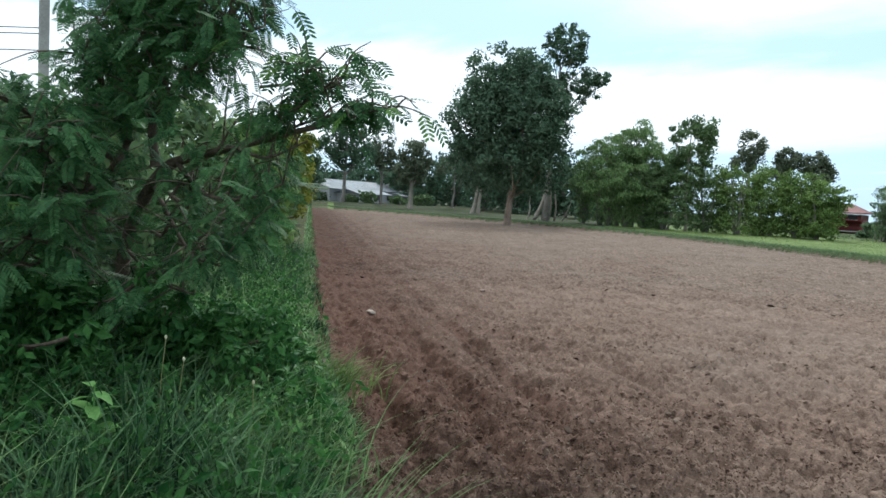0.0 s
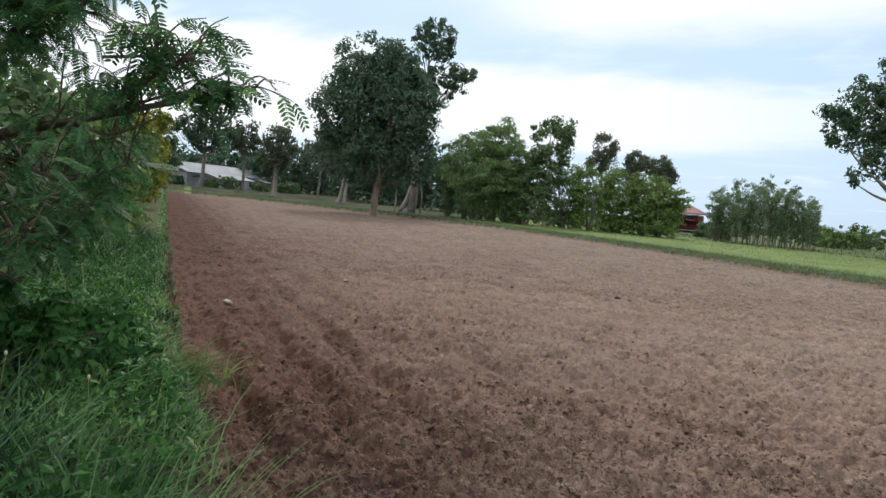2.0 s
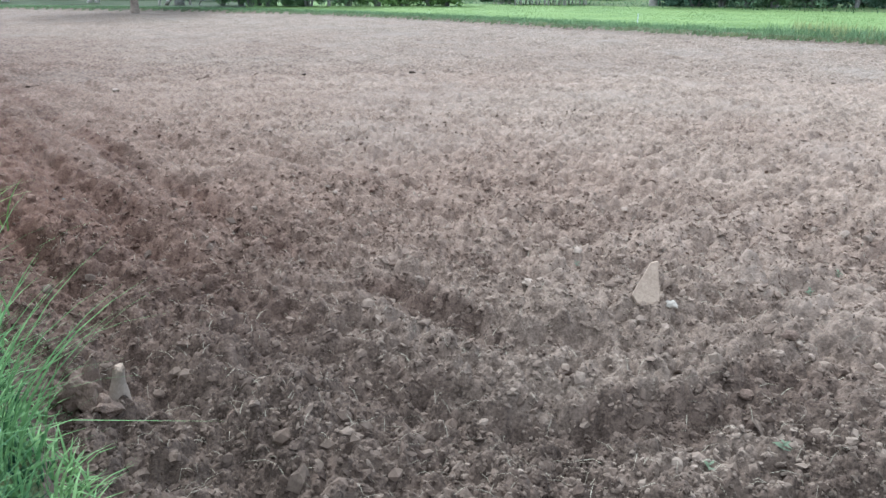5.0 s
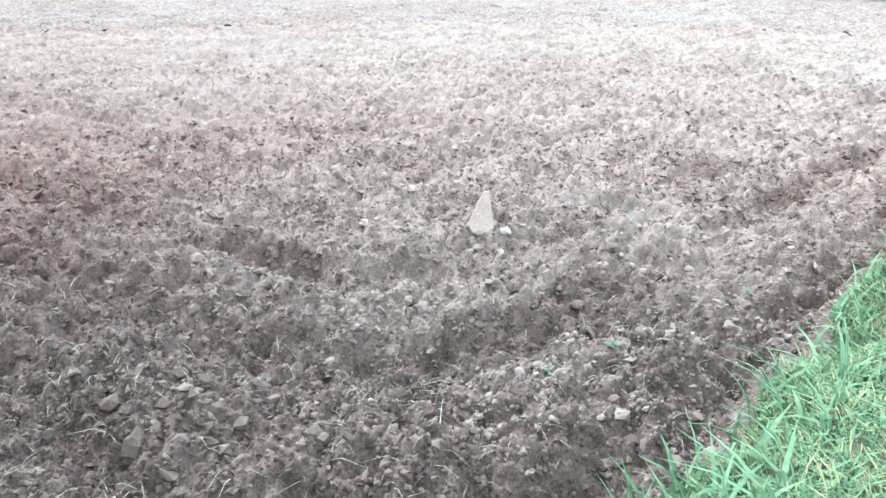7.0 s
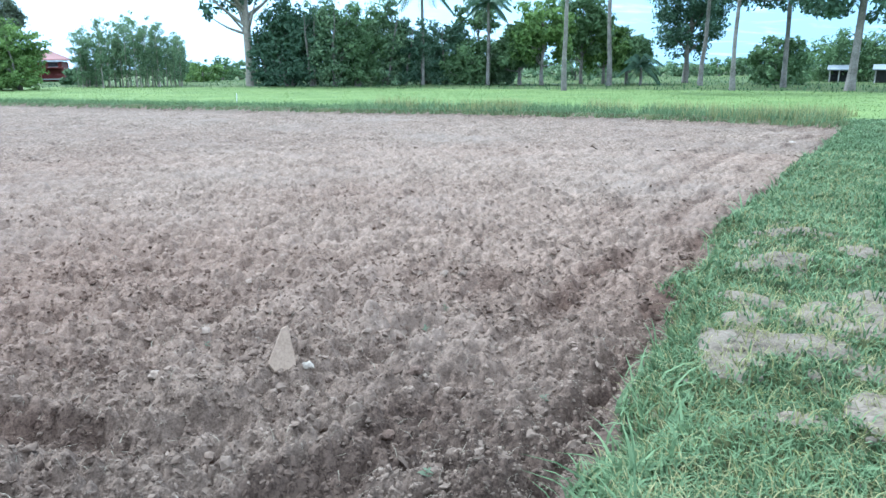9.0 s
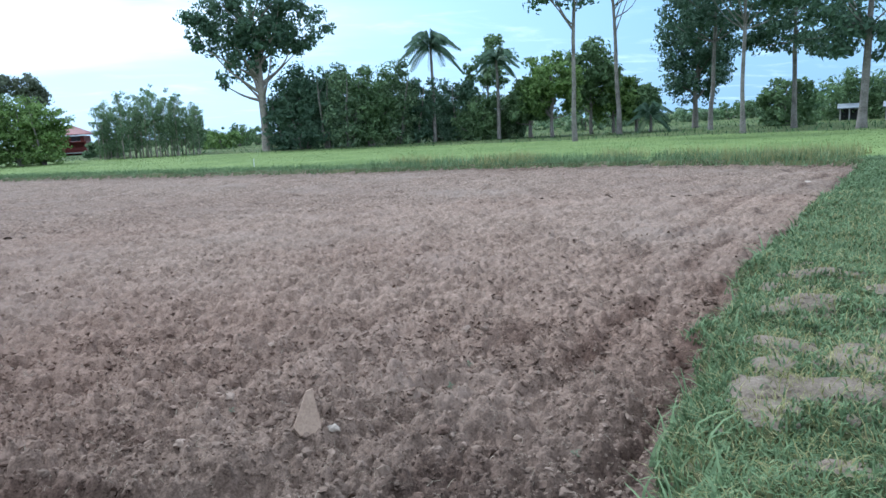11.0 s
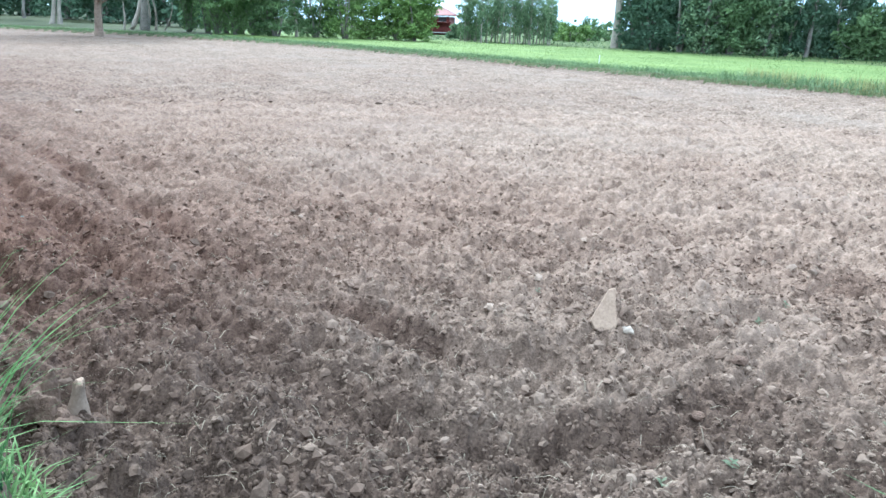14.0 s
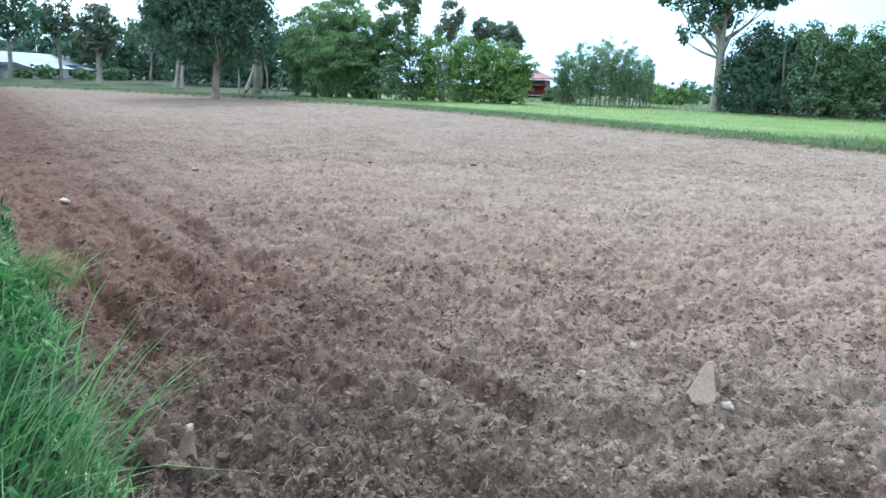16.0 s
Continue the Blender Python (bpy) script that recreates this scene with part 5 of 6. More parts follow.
def feather_shrub():
    base = polar(-76.5, 4.9)
    zb = height_at(base[0], base[1]) - 0.05
    t = thing("feathery_shrub", (base[0], base[1], zb), "tall shrub with dark twisted stems and feathery twice-divided leaves", "shrub")
    o = np.array([base[0], base[1], zb])

    def line(*rows):
        return np.array([high(a, d, e) for a, e, d in rows]) - o

    stems = [
        (np.vstack([[-0.12, 0.0, 0.0], line((-78.1, -4.5, 4.95), (-76.6, 0.8, 4.9), (-75.4, 4.0, 4.8), (-76.3, 6.4, 4.8), (-75.8, 9.0, 4.75), (-76.3, 12.0, 4.7), (-75.5, 17.0, 4.5))]), 0.052),
        (np.vstack([[0.12, 0.05, 0.0], line((-75.5, -4.4, 4.7), (-73.6, 1.0, 4.55), (-72.0, 2.7, 4.4), (-70.1, 3.4, 4.25), (-65.9, 4.9, 3.95), (-63.0, 5.9, 3.75), (-60.8, 6.6, 3.6))]), 0.046),
        (line((-73.5, 2.2, 4.5), (-73.7, 6.0, 4.45), (-71.8, 9.0, 4.3), (-69.0, 13.0, 4.15), (-66.0, 17.5, 4.0)), 0.03),
        (line((-65.9, 4.9, 3.95), (-63.0, 7.8, 3.75), (-61.2, 9.2, 3.6), (-59.8, 10.0, 3.55)), 0.016),
        (line((-63.0, 5.9, 3.75), (-60.8, 6.8, 3.6), (-59.2, 7.2, 3.5), (-58.0, 7.7, 3.4)), 0.013),
        (line((-63.6, 7.2, 3.8), (-62.8, 9.5, 3.7), (-62.3, 11.4, 3.65)), 0.010),
        (line((-70.1, 3.3, 4.25), (-68.0, 4.2, 4.0), (-65.4, 3.6, 3.85), (-62.2, 5.2, 3.7)), 0.015),
        (line((-76.0, 2.5, 4.8), (-79.5, 4.0, 4.6), (-83.0, 6.0, 4.4), (-87.0, 8.0, 4.2)), 0.024),
        (line((-76.3, 6.4, 4.8), (-78.0, 9.0, 4.6), (-79.6, 10.5, 4.5)), 0.02),
        (line((-77.5, -2.0, 4.9), (-81.0, -1.0, 4.5), (-85.0, 0.0, 4.2)), 0.018),
        (line((-75.6, 9.4, 4.75), (-73.0, 12.0, 4.5), (-71.5, 16.0, 4.3)), 0.02),
        (line((-69.5, 12.0, 4.2), (-67.5, 12.8, 4.1), (-65.8, 13.6, 4.0)), 0.014),
        (line((-78.0, -3.0, 4.9), (-80.5, 2.0, 4.3), (-82.5, 3.5, 4.0)), 0.016),
        (line((-76.5, 1.0, 4.8), (-78.5, 0.0, 4.2), (-80.5, -2.0, 3.9)), 0.016),
        (line((-72.0, 2.7, 4.4), (-70.0, 0.5, 4.1), (-67.0, 0.2, 3.9), (-64.0, 1.6, 3.8)), 0.016),
        (line((-73.6, 0.8, 4.55), (-71.0, -4.0, 4.1), (-68.6, -5.2, 3.9)), 0.014),
        (line((-65.9, 4.9, 3.95), (-61.5, 7.0, 3.7), (-58.0, 7.9, 3.5), (-55.2, 8.4, 3.4)), 0.009),
        (line((-66.0, 9.0, 4.1), (-62.0, 9.8, 3.8), (-58.2, 10.7, 3.6)), 0.009),
        (line((-75.2, 11.0, 4.7), (-72.5, 14.0, 4.5), (-68.5, 18.0, 4.3)), 0.016),
        (line((-72.0, 9.5, 4.3), (-70.0, 11.0, 4.2), (-67.5, 12.0, 4.1)), 0.012),
        (line((-78.0, -4.0, 4.8), (-80.5, -5.0, 4.3), (-84.5, -6.0, 4.0)), 0.014),
        (line((-76.6, 0.8, 4.9), (-79.0, -1.5, 4.3), (-83.0, -3.5, 3.9), (-88.0, -4.0, 3.7)), 0.014),
        (line((-75.0, -2.0, 4.65), (-72.0, -3.5, 4.4), (-69.0, -4.0, 4.3), (-66.0, -3.5, 4.2)), 0.014),
        (line((-73.6, 1.0, 4.55), (-70.5, -1.0, 4.6), (-66.5, -1.8, 4.6), (-63.0, -1.2, 4.6)), 0.014),
        (line((-75.5, -4.0, 4.7), (-73.0, -6.5, 4.3), (-70.5, -7.5, 4.1)), 0.012)]
    for k, (ctrl, r0) in enumerate(stems):
        pts = curve_points(ctrl, 22)
        v, f = tube(pts, np.linspace(r0, max(0.005, r0 * 0.25), 22), 8, 0.06)
        child("stem" if k < 3 else "branch", np_mesh("stem", v, f, BARK_TWIG, True), t)

    def bearing(p):
        w = p + o
        return math.degrees(math.atan2(w[0], w[1])), math.degrees(math.atan2(w[2] - 1.7, math.hypot(w[0], w[1])))

    def outside(p, k):
        """The crown thins out to the field side, where only the long sprays reach out."""
        az_, el_ = bearing(p)
        edge = float(np.interp(el_, (-9, -7, -5, -3, 0, 4, 6, 7.5, 9, 10.5, 11.5, 13, 16), (-74, -70, -67, -64, -62.5, -62.5, -62, -60.5, -59.5, -63, -67, -65, -62)))
        return (az_ < -80.5 and el_ > 8.5) or (k not in (3, 4, 5, 16, 17) and az_ > edge - 1.0)

    def thinned(p):
        az_, el_ = bearing(p)
        if az_ > -70 and el_ > 1.0:
            return RNG.random() < (0.35 if el_ < 9 else 0.55)
        return -79 < az_ < -69 and -7 < el_ < 3.5 and RNG.random() < 0.6

    # twigs with leaves
    twigs, spots = [], []
    for k, (ctrl, r0) in enumerate(stems):
        pts = curve_points(ctrl, 40)
        start = 18 if k in (0, 1) else 8 if k == 2 else 6
        for i in range(start, 40, 2 if k < 3 else 3):
            for _ in range(5 if k == 0 else 4 if k == 2 else 3 if k in (7, 8, 10, 18, 19) else 2 if 6 < k < 16 or k > 17 else 1):
                d = unit(1)[0] * [1, 1, 0.6] + [0, 0, 0.15]
                along = pts[min(i + 1, 39)] - pts[i - 1]
                d = d / np.linalg.norm(d) + 0.7 * along / np.linalg.norm(along)
                d /= np.linalg.norm(d)
                L_ = RNG.uniform(0.25, 0.6) * (0.6 if k in (3, 4, 5) else 0.4 if k in (16, 17) else 1.0)
                end = pts[i] + d * L_
                if outside(end, k):
                    continue
                mid = pts[i] + d * L_ * 0.5 + [0, 0, 0.05]
                tw = curve_points([pts[i], mid, end], 8)
                twigs.append(tube(tw, np.linspace(0.006, 0.002, 8), 4))
                for j in range(2 if k > 1 else 1, 8):
                    spots.append((tw[j], d, k))
        for i in range(start + 6, 40, 3):
            spots.append((pts[i], pts[min(i + 1, 39)] - pts[i - 1], k))
    v, f = join(twigs)
    child("twig_growth", np_mesh("twig_growth", v, f, BARK_TWIG, True), t, kind="stuff")
    protos = [feather_leaf(11, 0.2, 0.05, 0.0064), feather_leaf(13, 0.25, 0.055, 0.0066), feather_leaf(6, 0.15, 0.06, 0.009)]
    meshes = [np_mesh("leaf", *protos[0], FEATHER), np_mesh("leaf", *protos[1], FEATHER), np_mesh("leaf", *protos[2], FEATHER_YOUNG)]
    RNG.shuffle(spots_order := np.arange(len(spots)))
    rest = []
    for c, s in enumerate(spots_order):
        p, d, k = spots[s]
        if outside(p, k) or thinned(p):
            continue
        heading = math.atan2(d[1], d[0]) + RNG.uniform(-1.3, 1.3)
        young = k in (3, 4, 5, 16, 17) or RNG.random() < 0.08
        q = 2 if young else int(RNG.integers(2))
        m = leaf_pose(p, heading, RNG.uniform(-0.25, 0.95), RNG.uniform(-0.6, 0.6), RNG.uniform(0.55, 0.95))
        if c < 260:
            child("leaf", meshes[q], t, m=m)
        else:
            M = np.array(m)
            rest.append((protos[q][0] @ M[:3, :3].T + M[:3, 3], protos[q][1]))
    v, f = join(rest)
    child("foliage", np_mesh("foliage", v, f, FEATHER), t, kind="stuff")


feather_shrub()

# greenery along the left bank behind the shrub
for x_, y_, h_, w_, m_, lb in ((-7.2, 1.2, 2.3, 2.8, LEAF_MID, "dense green shrub behind the feathery one"), (-8.5, 2.6, 2.5, 2.0, LEAF_MID, "dense green shrub on the weedy bank"),
                               (-6.6, -0.6, 2.6, 2.4, LEAF_MID, "light green shrub at the back of the bank"), (-11.5, 4.6, 2.6, 2.2, LEAF_LIGHT, "light green shrub on the weedy bank"),
                               (-15.5, 6.6, 2.8, 2.6, LEAF_MID, "green shrub on the weedy bank"), (-20.5, 9.2, 3.2, 2.6, LEAF_LIGHT, "light green shrub on the weedy bank"),
                               (-27.5, 12.9, 3.8, 3.2, LEAF_YELLOW, "yellowing shrub further along the bank"), (-33.5, 16.2, 4.3, 3.4, LEAF_YELLOW, "yellowing shrub further along the bank"),
                               (-13, 1.5, 2.7, 4, LEAF_DARK, "dark shrub behind the bank"), (-18, 4, 3.0, 4, LEAF_MID, "green shrub behind the bank"), (-42, 21, 4.6, 4, LEAF_DARK, "dark shrub at the end of the bank"),
                               (-52, 26, 4.2, 4, LEAF_MID, "green shrub at the end of the bank"), (-10.5, -1.6, 2.3, 3.0, LEAF_MID, "green shrub behind the bank")):
    az_, d_ = math.degrees(math.atan2(x_, y_)), math.hypot(x_, y_)
    bush(az_, d_, w_, h_, m_, lb, leaf=0.078 + 0.004 * d_, clumps=72, per=52, name="bank_shrub", group="bank shrubs", bark=BARK_TWIG, category="shrub")


for az_, d_, h_, w_ in ((-80.5, 4.3, 0.8, 1.1), (-77.0, 4.6, 0.75, 1.0), (-73.5, 4.45, 0.7, 1.0), (-70.0, 4.5, 0.75, 1.1), (-66.8, 4.7, 0.6, 0.9), (-84.5, 4.0, 0.75, 1.0)):
    bush(az_, d_, w_, h_, WEED, "low dark leafy bush at the foot of the feathery shrub", leaf=0.055, clumps=45, per=52, name="low_bush", group="low bushes", bark=BARK_TWIG)


# ---- small plants close by ----
def broad_leaf(length, width):
    """A pointed oval leaf with a raised midrib fold, along +x."""
    s = np.linspace(0, 1, 7)
    w = width * np.sin(np.pi * s**0.8) ** 0.9 * 0.5
    z = -0.35 * length * s**2
    mid = np.column_stack([s * length, 0 * s, z])
    a = np.column_stack([s * length, w, z + 0.25 * w])
    b = np.column_stack([s * length, -w, z + 0.25 * w])
    V = np.concatenate([mid, a, b])
    F = []
    for i in range(6):
        F += [(i, i + 1, 7 + i + 1, 7 + i), (i, 14 + i, 14 + i + 1, i + 1)]
    return V, np.array(F)


def leafy_herb(x, y, h, n, size, mat, label):
    z = height_at(x, y) - 0.02
    t = thing("leafy_herb", (x, y, z), label, "plant")
    v, f = tube(curve_points([(0, 0, 0), (0.02, 0.01, h * 0.5), (0.01, 0.02, h)], 8), np.linspace(0.006, 0.003, 8), 6)
    child("stem", np_mesh("stem", v, f, WEED_PALE, True), t)
    me = np_mesh("leaf", *broad_leaf(size, size * 0.5), mat, True)
    for k in range(n):
        u = 0.35 + 0.65 * (k + 0.5) / n
        m = leaf_pose((0.01, 0.01, h * u), 2.4 * k + RNG.uniform(-0.3, 0.3), RNG.uniform(-0.75, 0.1) + (0.3 if u < 0.6 else 0), RNG.uniform(-0.25, 0.25), 1.15 - 0.45 * u)
        child("leaf", me, t, m=m)


leafy_herb(-2.85, 0.6, 0.52, 18, 0.15, WEED_PALE, "pale green broad-leaved herb in the bank grass")
leafy_herb(-3.4, 1.7, 0.5, 14, 0.10, WEED, "dark green broad-leaved herb on the bank")
leafy_herb(-3.9, 2.0, 0.55, 16, 0.10, WEED, "dark green broad-leaved herb on the bank")
leafy_herb(-3.6, 2.05, 0.42, 14, 0.09, WEED, "dark green broad-leaved herb on the bank")


def flower_stalk(x, y, h, lean):
    z = height_at(x, y) - 0.02
    t = thing("flower_stalk", (x, y, z), "thin stalk with a small dry flower head", "flower", "flower stalks")
    line = curve_points([(0, 0, 0), (lean * 0.4, 0.01, h * 0.6), (lean, 0.02, h)], 9)
    v, f = tube(line, np.linspace(0.003, 0.0018, 9), 5)
    child("stalk", np_mesh("stalk", v, f, GRASS_DRY, True), t)
    v, f = tube(line[-1] + np.array([[0, 0, -0.004], [0, 0, 0.004], [0, 0, 0.012], [0, 0, 0.016]]), [0.003, 0.007, 0.006, 0.002], 7, 0.1)
    child("flower_head", np_mesh("flower_head", v, f, FLOWER, True), t)


for x_, y_, h_, l_ in ((-3.3, 1.0, 0.6, 0.05), (-3.15, 1.03, 0.55, 0.06), (-3.0, 1.35, 0.5, -0.05)):
    flower_stalk(x_, y_, h_, l_)


# ---- things lying on the soil ----
def lump_mesh(name, r, mat, squash=(1, 1, 0.7), seed=0, sub=2, rough=0.28):
    bm = bmesh.new()
    bmesh.ops.create_icosphere(bm, subdivisions=sub, radius=1)
    for v in bm.verts:
        k = 1 + rough * 2 * noise.noise(v.co * 1.3 + Vector((seed, 0, 0))) + rough * 0.6 * noise.noise(v.co * 3.1 + Vector((0, seed, 0)))
        v.co = Vector((v.co.x * squash[0], v.co.y * squash[1], v.co.z * squash[2])) * r * k
    me = bpy.data.meshes.new(name)
    bm.to_mesh(me)
    bm.free()
    me.materials.append(mat)
    return me


def lay(name, me, x, y, sink, label, category, rot=(0, 0, 0), group=""):
    ob = new(name, me)
    z = float(ground_height(np.array([float(x)]), np.array([float(y)]))[0][0])
    ob.matrix_basis = pose(x, y, z + sink, *rot)
    return tagged(ob, label, category, group)


def slab_stone():
    """A thin, pointed flat stone standing tilted in the soil."""
    bm = bmesh.new()
    rim = [(-0.105, 0.0), (-0.095, 0.045), (-0.068, 0.12), (-0.042, 0.2), (-0.03, 0.238), (-0.012, 0.25), (0.018, 0.262), (0.03, 0.235), (0.052, 0.15), (0.085, 0.06), (0.092, 0.0), (0.04, -0.05), (-0.06, -0.05)]
    for y, k in ((-0.022, 0.94), (0.0, 1.0), (0.022, 0.93)):
        ring = [bm.verts.new((x * k, y + 0.012 * noise.noise(Vector((x * 9, z * 9, y))), 0.1 + (z - 0.1) * k)) for x, z in rim]
        if y == -0.022:
            bm.faces.new(ring)
        elif y > 0.01:
            bm.faces.new(ring[::-1])
        bm.verts.ensure_lookup_table()
    n = len(rim)
    for layer in (0, 1):
        for i in range(n):
            a, b = layer * n + i, layer * n + (i + 1) % n
            bm.faces.new([bm.verts[a], bm.verts[a + n], bm.verts[b + n], bm.verts[b]])
    bmesh.ops.recalc_face_normals(bm, faces=bm.faces)
    bmesh.ops.scale(bm, vec=(0.8, 0.9, 0.9), verts=bm.verts)
    me = bpy.data.meshes.new("slab_stone")
    bm.to_mesh(me)
    bm.free()
    me.materials.append(STONE)
    return me


lay("slab_stone", slab_stone(), -0.34, 3.98, 0.025, "pale pointed flat stone standing tilted in the soil", "stone", (-33, 8, 6))
lay("stone", lump_mesh("stone", 0.03, STONE_WHITE, (1.2, 0.9, 0.7), 3), -0.2, 3.98, 0.02, "small whitish stone beside the pointed slab", "stone")
for x_, y_, r_, m_, lb in ((-8.59, 5.72, 0.06, STONE_WHITE, "white stone lying on the red soil"), (-3.99, 5.25, 0.04, STONE_WHITE, "white stone lying on the soil"), (9.86, 15.06, 0.085, STONE_WHITE, "pale stone at the field's edge"),
                           (0.4, 3.77, 0.036, CLOD_DAMP, "rounded pinkish stone in the soil"), (0.22, 3.22, 0.034, CLOD_DAMP, "flat brown stone in the soil"), (-1.81, 2.17, 0.032, CLOD_DAMP, "flat angular stone near the bank"),
                           (-10.4, 9.6, 0.07, CLOD, "pale clod of dry earth"), (-0.9, 4.6, 0.038, CLOD, "rounded pale clod of dry soil"), (-1.05, 4.0, 0.035, CLOD, "rounded pale clod of dry soil")):
    lay("stone", lump_mesh("stone", r_, m_, (1.25, 0.95, 0.62), x_ * 3 + y_), x_, y_, r_ * 0.3, lb, "stone", (0, 0, 40 * x_))
lay("plastic_scrap", lump_mesh("plastic_scrap", 0.06, TEAL, (1.2, 0.8, 0.25), 5, 2, 0.5), -5.21, 4.19, 0.02, "crumpled faded teal plastic scrap on the soil", "scrap", (8, 5, 20))


lay("paper_scrap", lump_mesh("paper_scrap", 0.022, WALL_WHITE, (1.3, 0.9, 0.4), 8, 3, 0.6), -1.96, 1.27, 0.05, "crumpled white scrap caught in the grass tuft", "scrap", (15, 10, 30))


def root_stub():
    x, y = -2.3, 2.02
    t = thing("root_stub", (x, y, float(ground_height(np.array([x]), np.array([y]))[0][0]) + 0.03), "pale broken root stub sticking up beside an earth clod", "root")
    v, f = tube([(0, 0, -0.05), (0, 0, 0.02), (0.004, 0.004, 0.06), (0.012, 0.008, 0.1), (0.014, 0.01, 0.135)], [0.05, 0.044, 0.03, 0.024, 0.022], 10, 0.08)
    child("root", np_mesh("root", v, f, CLOD, True), t, "pale weathered root")
    child("broken_tip", lump_mesh("broken_tip", 0.022, STONE, (0.95, 0.95, 1.2), 2, 3, 0.3), t, "whitish broken end", m=pose(0.013, 0.009, 0.128))
    v, f = tube([(-0.15, -0.02, -0.05), (-0.14, -0.02, 0.06), (-0.125, -0.01, 0.13), (-0.11, -0.01, 0.17)], [0.05, 0.045, 0.03, 0.006], 9, 0.12)
    child("root", np_mesh("root", v, f, CLOD_DAMP, True), t)
    child("earth_clod", lump_mesh("earth_clod", 0.095, CLOD_DAMP, (1.0, 0.8, 0.95), 9, 4, 0.32), t, "reddish clod of earth", m=pose(-0.13, -0.06, 0.02))
    child("earth_clod", lump_mesh("earth_clod", 0.06, CLOD_DAMP, (1.2, 0.9, 0.7), 4, 3, 0.5), t, m=pose(0.0, -0.09, -0.01))
    child("earth_clod", lump_mesh("earth_clod", 0.05, CLOD_DAMP, (1.1, 0.9, 0.8), 6, 3, 0.5), t, m=pose(-0.25, -0.08, 0.0))


root_stub()


def stake(x, y, h):
    t = thing("marker_stake", (x, y, height_at(x, y) - 0.05), "thin white marker stake standing in the paddy", "stake")
    v, f = tube([(0, 0, 0), (0.005, 0, h * 0.5), (0.01, 0, h)], [0.022, 0.021, 0.02], 8)
    child("shaft", np_mesh("shaft", v, f, WALL_WHITE, True), t)
    v, f = tube([(0.01, 0, h - 0.005), (0.01, 0, h + 0.012), (0.01, 0, h + 0.02)], [0.023, 0.023, 0.003], 8)
    child("cap", np_mesh("cap", v, f, WALL_WHITE, True), t)


stake(-5.2, 34.5, 0.42)


def sprout(x, y, n, size, h):
    z = float(ground_height(np.array([float(x)]), np.array([float(y)]))[0][0])
    t = thing("weed_sprout", (x, y, z - 0.01), "small green weed sprout in the ploughed soil", "weed", "weed sprouts")
    me = np_mesh("leaf", *broad_leaf(size * 0.75, size * 0.3), LEAF_GREY, True)
    for k in range(n):
        child("leaf", me, t, m=leaf_pose((0, 0, h * (0.3 + 0.7 * k / n)), 2.4 * k, RNG.uniform(-0.8, -0.1), 0, RNG.uniform(0.7, 1.1)))


for x_, y_, n_, s_ in ((0.35, 2.72, 7, 0.05), (0.1, 2.55, 6, 0.04), (0.55, 4.7, 8, 0.05), (0.72, 5.0, 7, 0.045), (-0.85, 4.45, 6, 0.04), (1.0, 3.3, 6, 0.045), (-1.55, 3.0, 6, 0.04)):
    sprout(x_, y_, n_, s_, 0.05)


# ---- loose clods and straw over the ploughed soil ----
def dome(rings, sides, turn=0.5):
    """A lump with its foot in the ground: rings of (radius, height) closed by a top."""
    v = [(r_ * math.cos(6.2832 * (k + turn * i) / sides), r_ * math.sin(6.2832 * (k + turn * i) / sides), z_) for i, (r_, z_) in enumerate(rings) for k in range(sides)]
    f = []
    for i in range(len(rings) - 1):
        for k in range(sides):
            a, b = i * sides + k, i * sides + (k + 1) % sides
            f += [(a, b, a + sides), (b, b + sides, a + sides)]
    o = (len(rings) - 1) * sides
    v.append((0, 0, rings[-1][1] + 0.22))
    f += [(o + k, o + (k + 1) % sides, len(v) - 1) for k in range(sides)]
    return np.array(v), np.array(f)


BIG_DOME, BLOCK = dome(((0.9, -0.45), (1.0, 0.12), (0.72, 0.6)), 6), dome(((1.0, -0.4), (0.72, 0.5)), 4)


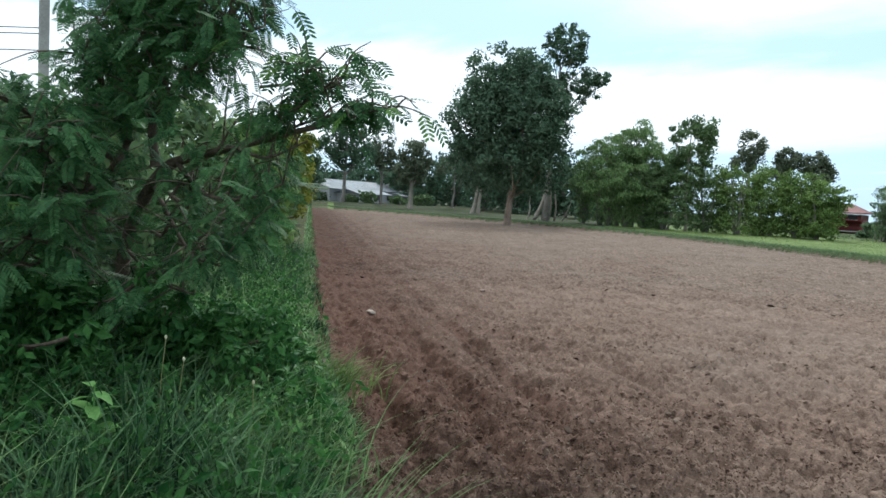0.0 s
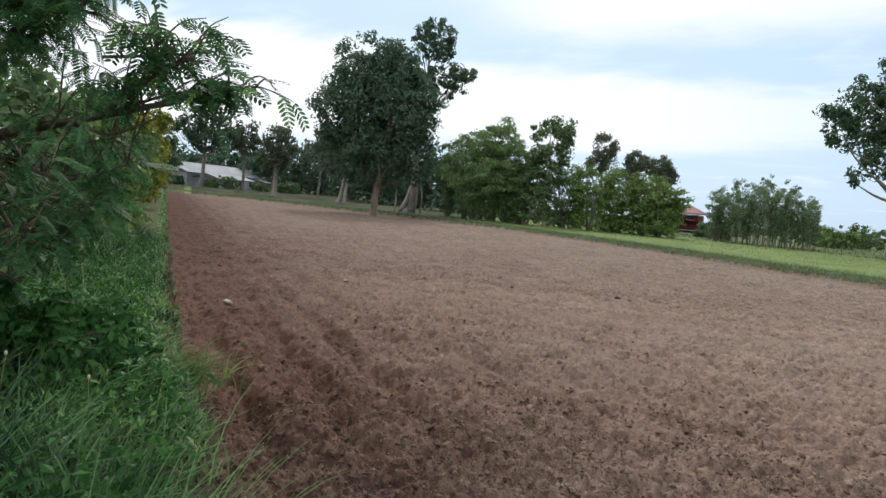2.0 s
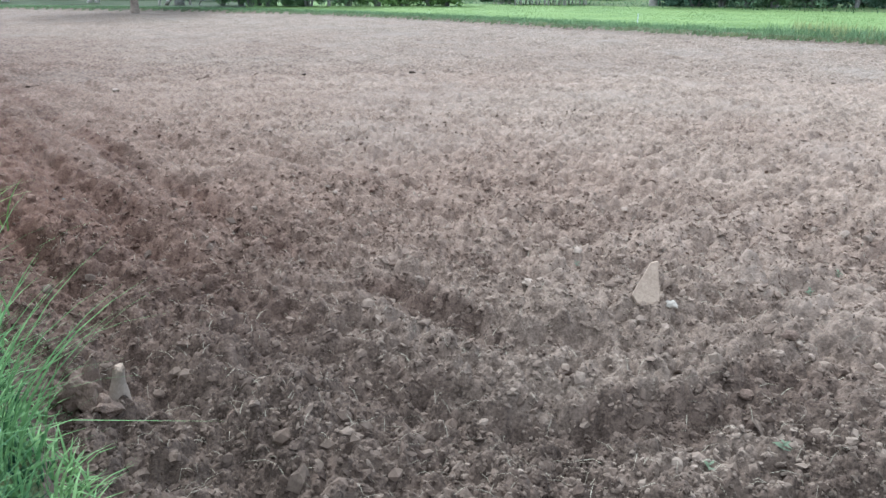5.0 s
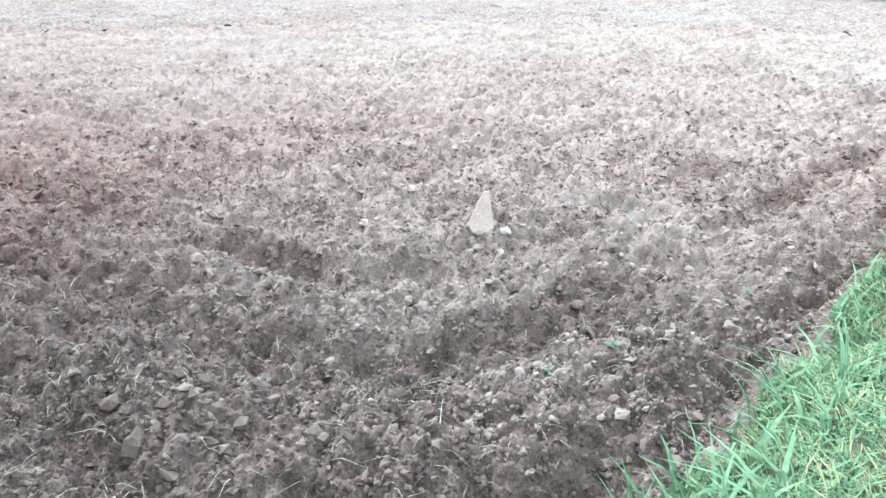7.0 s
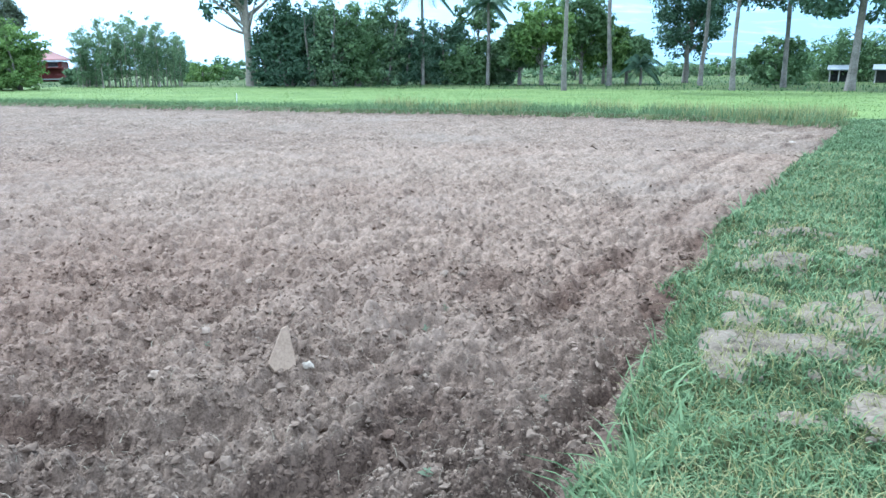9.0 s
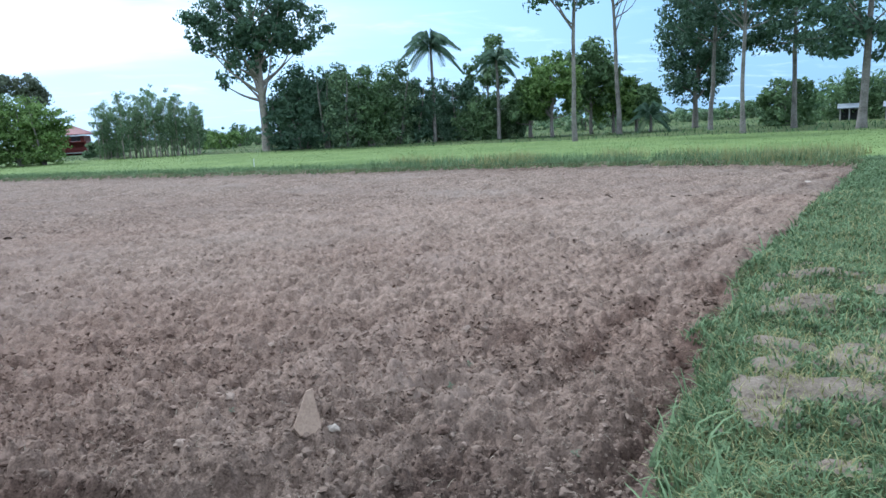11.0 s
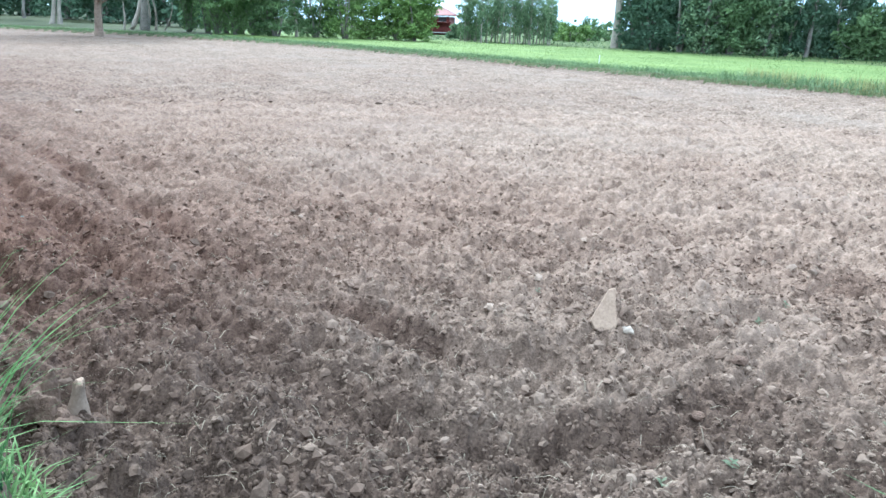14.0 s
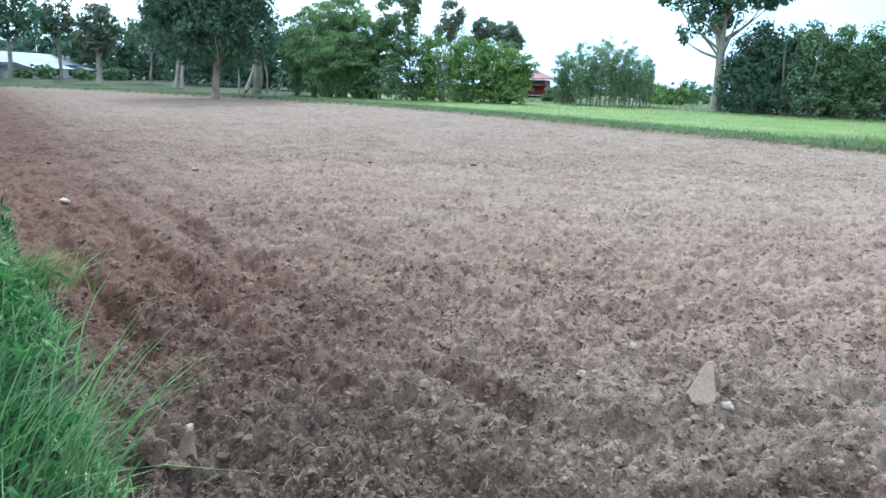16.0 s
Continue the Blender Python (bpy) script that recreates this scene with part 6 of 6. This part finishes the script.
def clods(n, r0, r1, s0, s1, shape, name, label, power=1.0, skew=2.2, rise=0.8, rough=0.17):
    v0, f0 = shape
    az = np.radians(RNG.uniform(-75, 46, n))
    r = (r0**power + RNG.uniform(0, 1, n) * (r1**power - r0**power)) ** (1 / power)
    x, y = r * np.sin(az), r * np.cos(az)
    z, d, side, dl, dr = ground_height(x, y)
    k = (d > 0.02) & (fbm(x * 1.7, y * 1.7, 3, 77) > RNG.uniform(-0.9, 0.35, n))
    x, y, z, dl, dr = x[k], y[k], z[k], dl[k], dr[k]
    n = len(x)
    s = s0 + (s1 - s0) * RNG.uniform(0, 1, n) ** skew
    lump = 1 + RNG.normal(size=(n, len(v0))) * rough
    ax = RNG.uniform(0.7, 1.3, (n, 1, 3)) * [1, 1, rise]
    a = RNG.uniform(0, 6.28, n)
    V = v0[None] * lump[..., None] * ax * s[:, None, None]
    tilt = RNG.normal(size=(n, 2, 1)) * 0.3
    V[..., 2] += V[..., 0] * tilt[:, 0] + V[..., 1] * tilt[:, 1]
    c, q = np.cos(a)[:, None], np.sin(a)[:, None]
    X = V[..., 0] * c - V[..., 1] * q + x[:, None]
    Y = V[..., 0] * q + V[..., 1] * c + y[:, None]
    Z = V[..., 2] + z[:, None] - 0.12 * s[:, None]
    F = (np.arange(n)[:, None, None] * len(v0) + f0[None]).reshape(-1, 3)
    damp_shaded = np.repeat(np.clip(soil_damp_shade(x, y, np.full(n, 9.0), dl, dr) + 0.2 * RNG.normal(size=n), 0, 1), len(v0))
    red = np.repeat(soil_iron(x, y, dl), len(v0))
    tagged(new(name, np_mesh(name, np.stack([X, Y, Z], -1).reshape(-1, 3), F, CLOD, attr=damp_shaded, iron=red)), label, "clods", kind="stuff")


def single_clods(n):
    """The larger clods near the bund, each its own piece of the field."""
    field = bpy.data.objects["ploughed_field"]
    kinds = [lump_mesh("clod", 0.05, CLOD, (1.1, 0.9, 0.75), 3.7 * k, 1, 0.42) for k in range(10)]
    for k, me in enumerate(kinds):
        me.attributes.new("damp_shade", "FLOAT", "POINT").data.foreach_set("value", np.full(len(me.vertices), 0.1 + 0.1 * k, np.float32))
    made = 0
    while made < n:
        az, r = radians(RNG.uniform(-68, 28)), RNG.uniform(1.7, 6.5)
        x, y = r * math.sin(az), r * math.cos(az)
        z, d_, _, dl_, dr_ = ground_height(np.array([x]), np.array([y]))
        if d_[0] < 0.08:
            continue
        wet_shade = float(soil_damp_shade(np.array([x]), np.array([y]), d_, dl_, dr_)[0])
        ob = child("clod", kinds[int(np.clip(wet_shade * 9 + RNG.uniform(-1, 2), 0, 9))], field)
        ob.matrix_basis = pose(x, y, float(z[0]) - 0.002, *RNG.uniform(-25, 25, 2), RNG.uniform(0, 360)) @ Matrix.Scale(float(0.3 + 0.55 * RNG.random() ** 3), 4)
        made += 1


single_clods(300)
clods(66000, 1.4, 6.0, 0.005, 0.015, BLOCK, "soil_crumbs", "fine crumbs of tilled soil", 1.3, 1.6, 0.9, 0.22)
clods(16000, 1.4, 7.0, 0.008, 0.03, BIG_DOME, "near_clods", "loose crumbly soil clods close to the bund", 1.5, 3.4, rough=0.26)
clods(14000, 5.0, 11.0, 0.010, 0.03, BLOCK, "soil_clods", "loose crumbly soil clods across the field", 1.5, 2.2, 0.6, 0.2)


def clay_lumps(n):
    """Dry trodden lumps on the bare patches of the right bund."""
    P, r = scatter(n, 8, 62, 1.2, 12.0, lambda d, s, x, y: (s == RIGHT) & (bund_mound(x, y, d) > 0.2), 1.2)
    v0, f0 = BIG_DOME
    n = len(P)
    V = v0[None] * (1 + RNG.normal(size=(n, len(v0))) * 0.14)[..., None] * (RNG.uniform(0.008, 0.05, n) * RNG.uniform(0.3, 1, n))[:, None, None] * RNG.uniform([0.8, 0.8, 0.4], [1.5, 1.5, 0.7], (n, 3))[:, None, :] + P[:, None]
    F = (np.arange(n)[:, None, None] * len(v0) + f0[None]).reshape(-1, 3)
    tagged(new("clay_lumps", np_mesh("clay_lumps", V.reshape(-1, 3), F, CLAY, True)), "dry trodden clay lumps on the bund", "clods", kind="stuff")


clay_lumps(6000)

P, r = scatter(9000, -75, 46, 1.4, 12.0, lambda d, s, x, y: (d > 0.05), 1.0)
n = len(P)
P[:, 2] = ground_height(P[:, 0], P[:, 1])[0]
blades(P, RNG.uniform(0.02, 0.08, n), RNG.uniform(0.0015, 0.0035, n) * (1 + r * 0.1), RNG.uniform(1.1, 2.2, n), "", STRAW, "bits of straw and dead roots in the soil", "straw_bits", seg=2, category="straw")
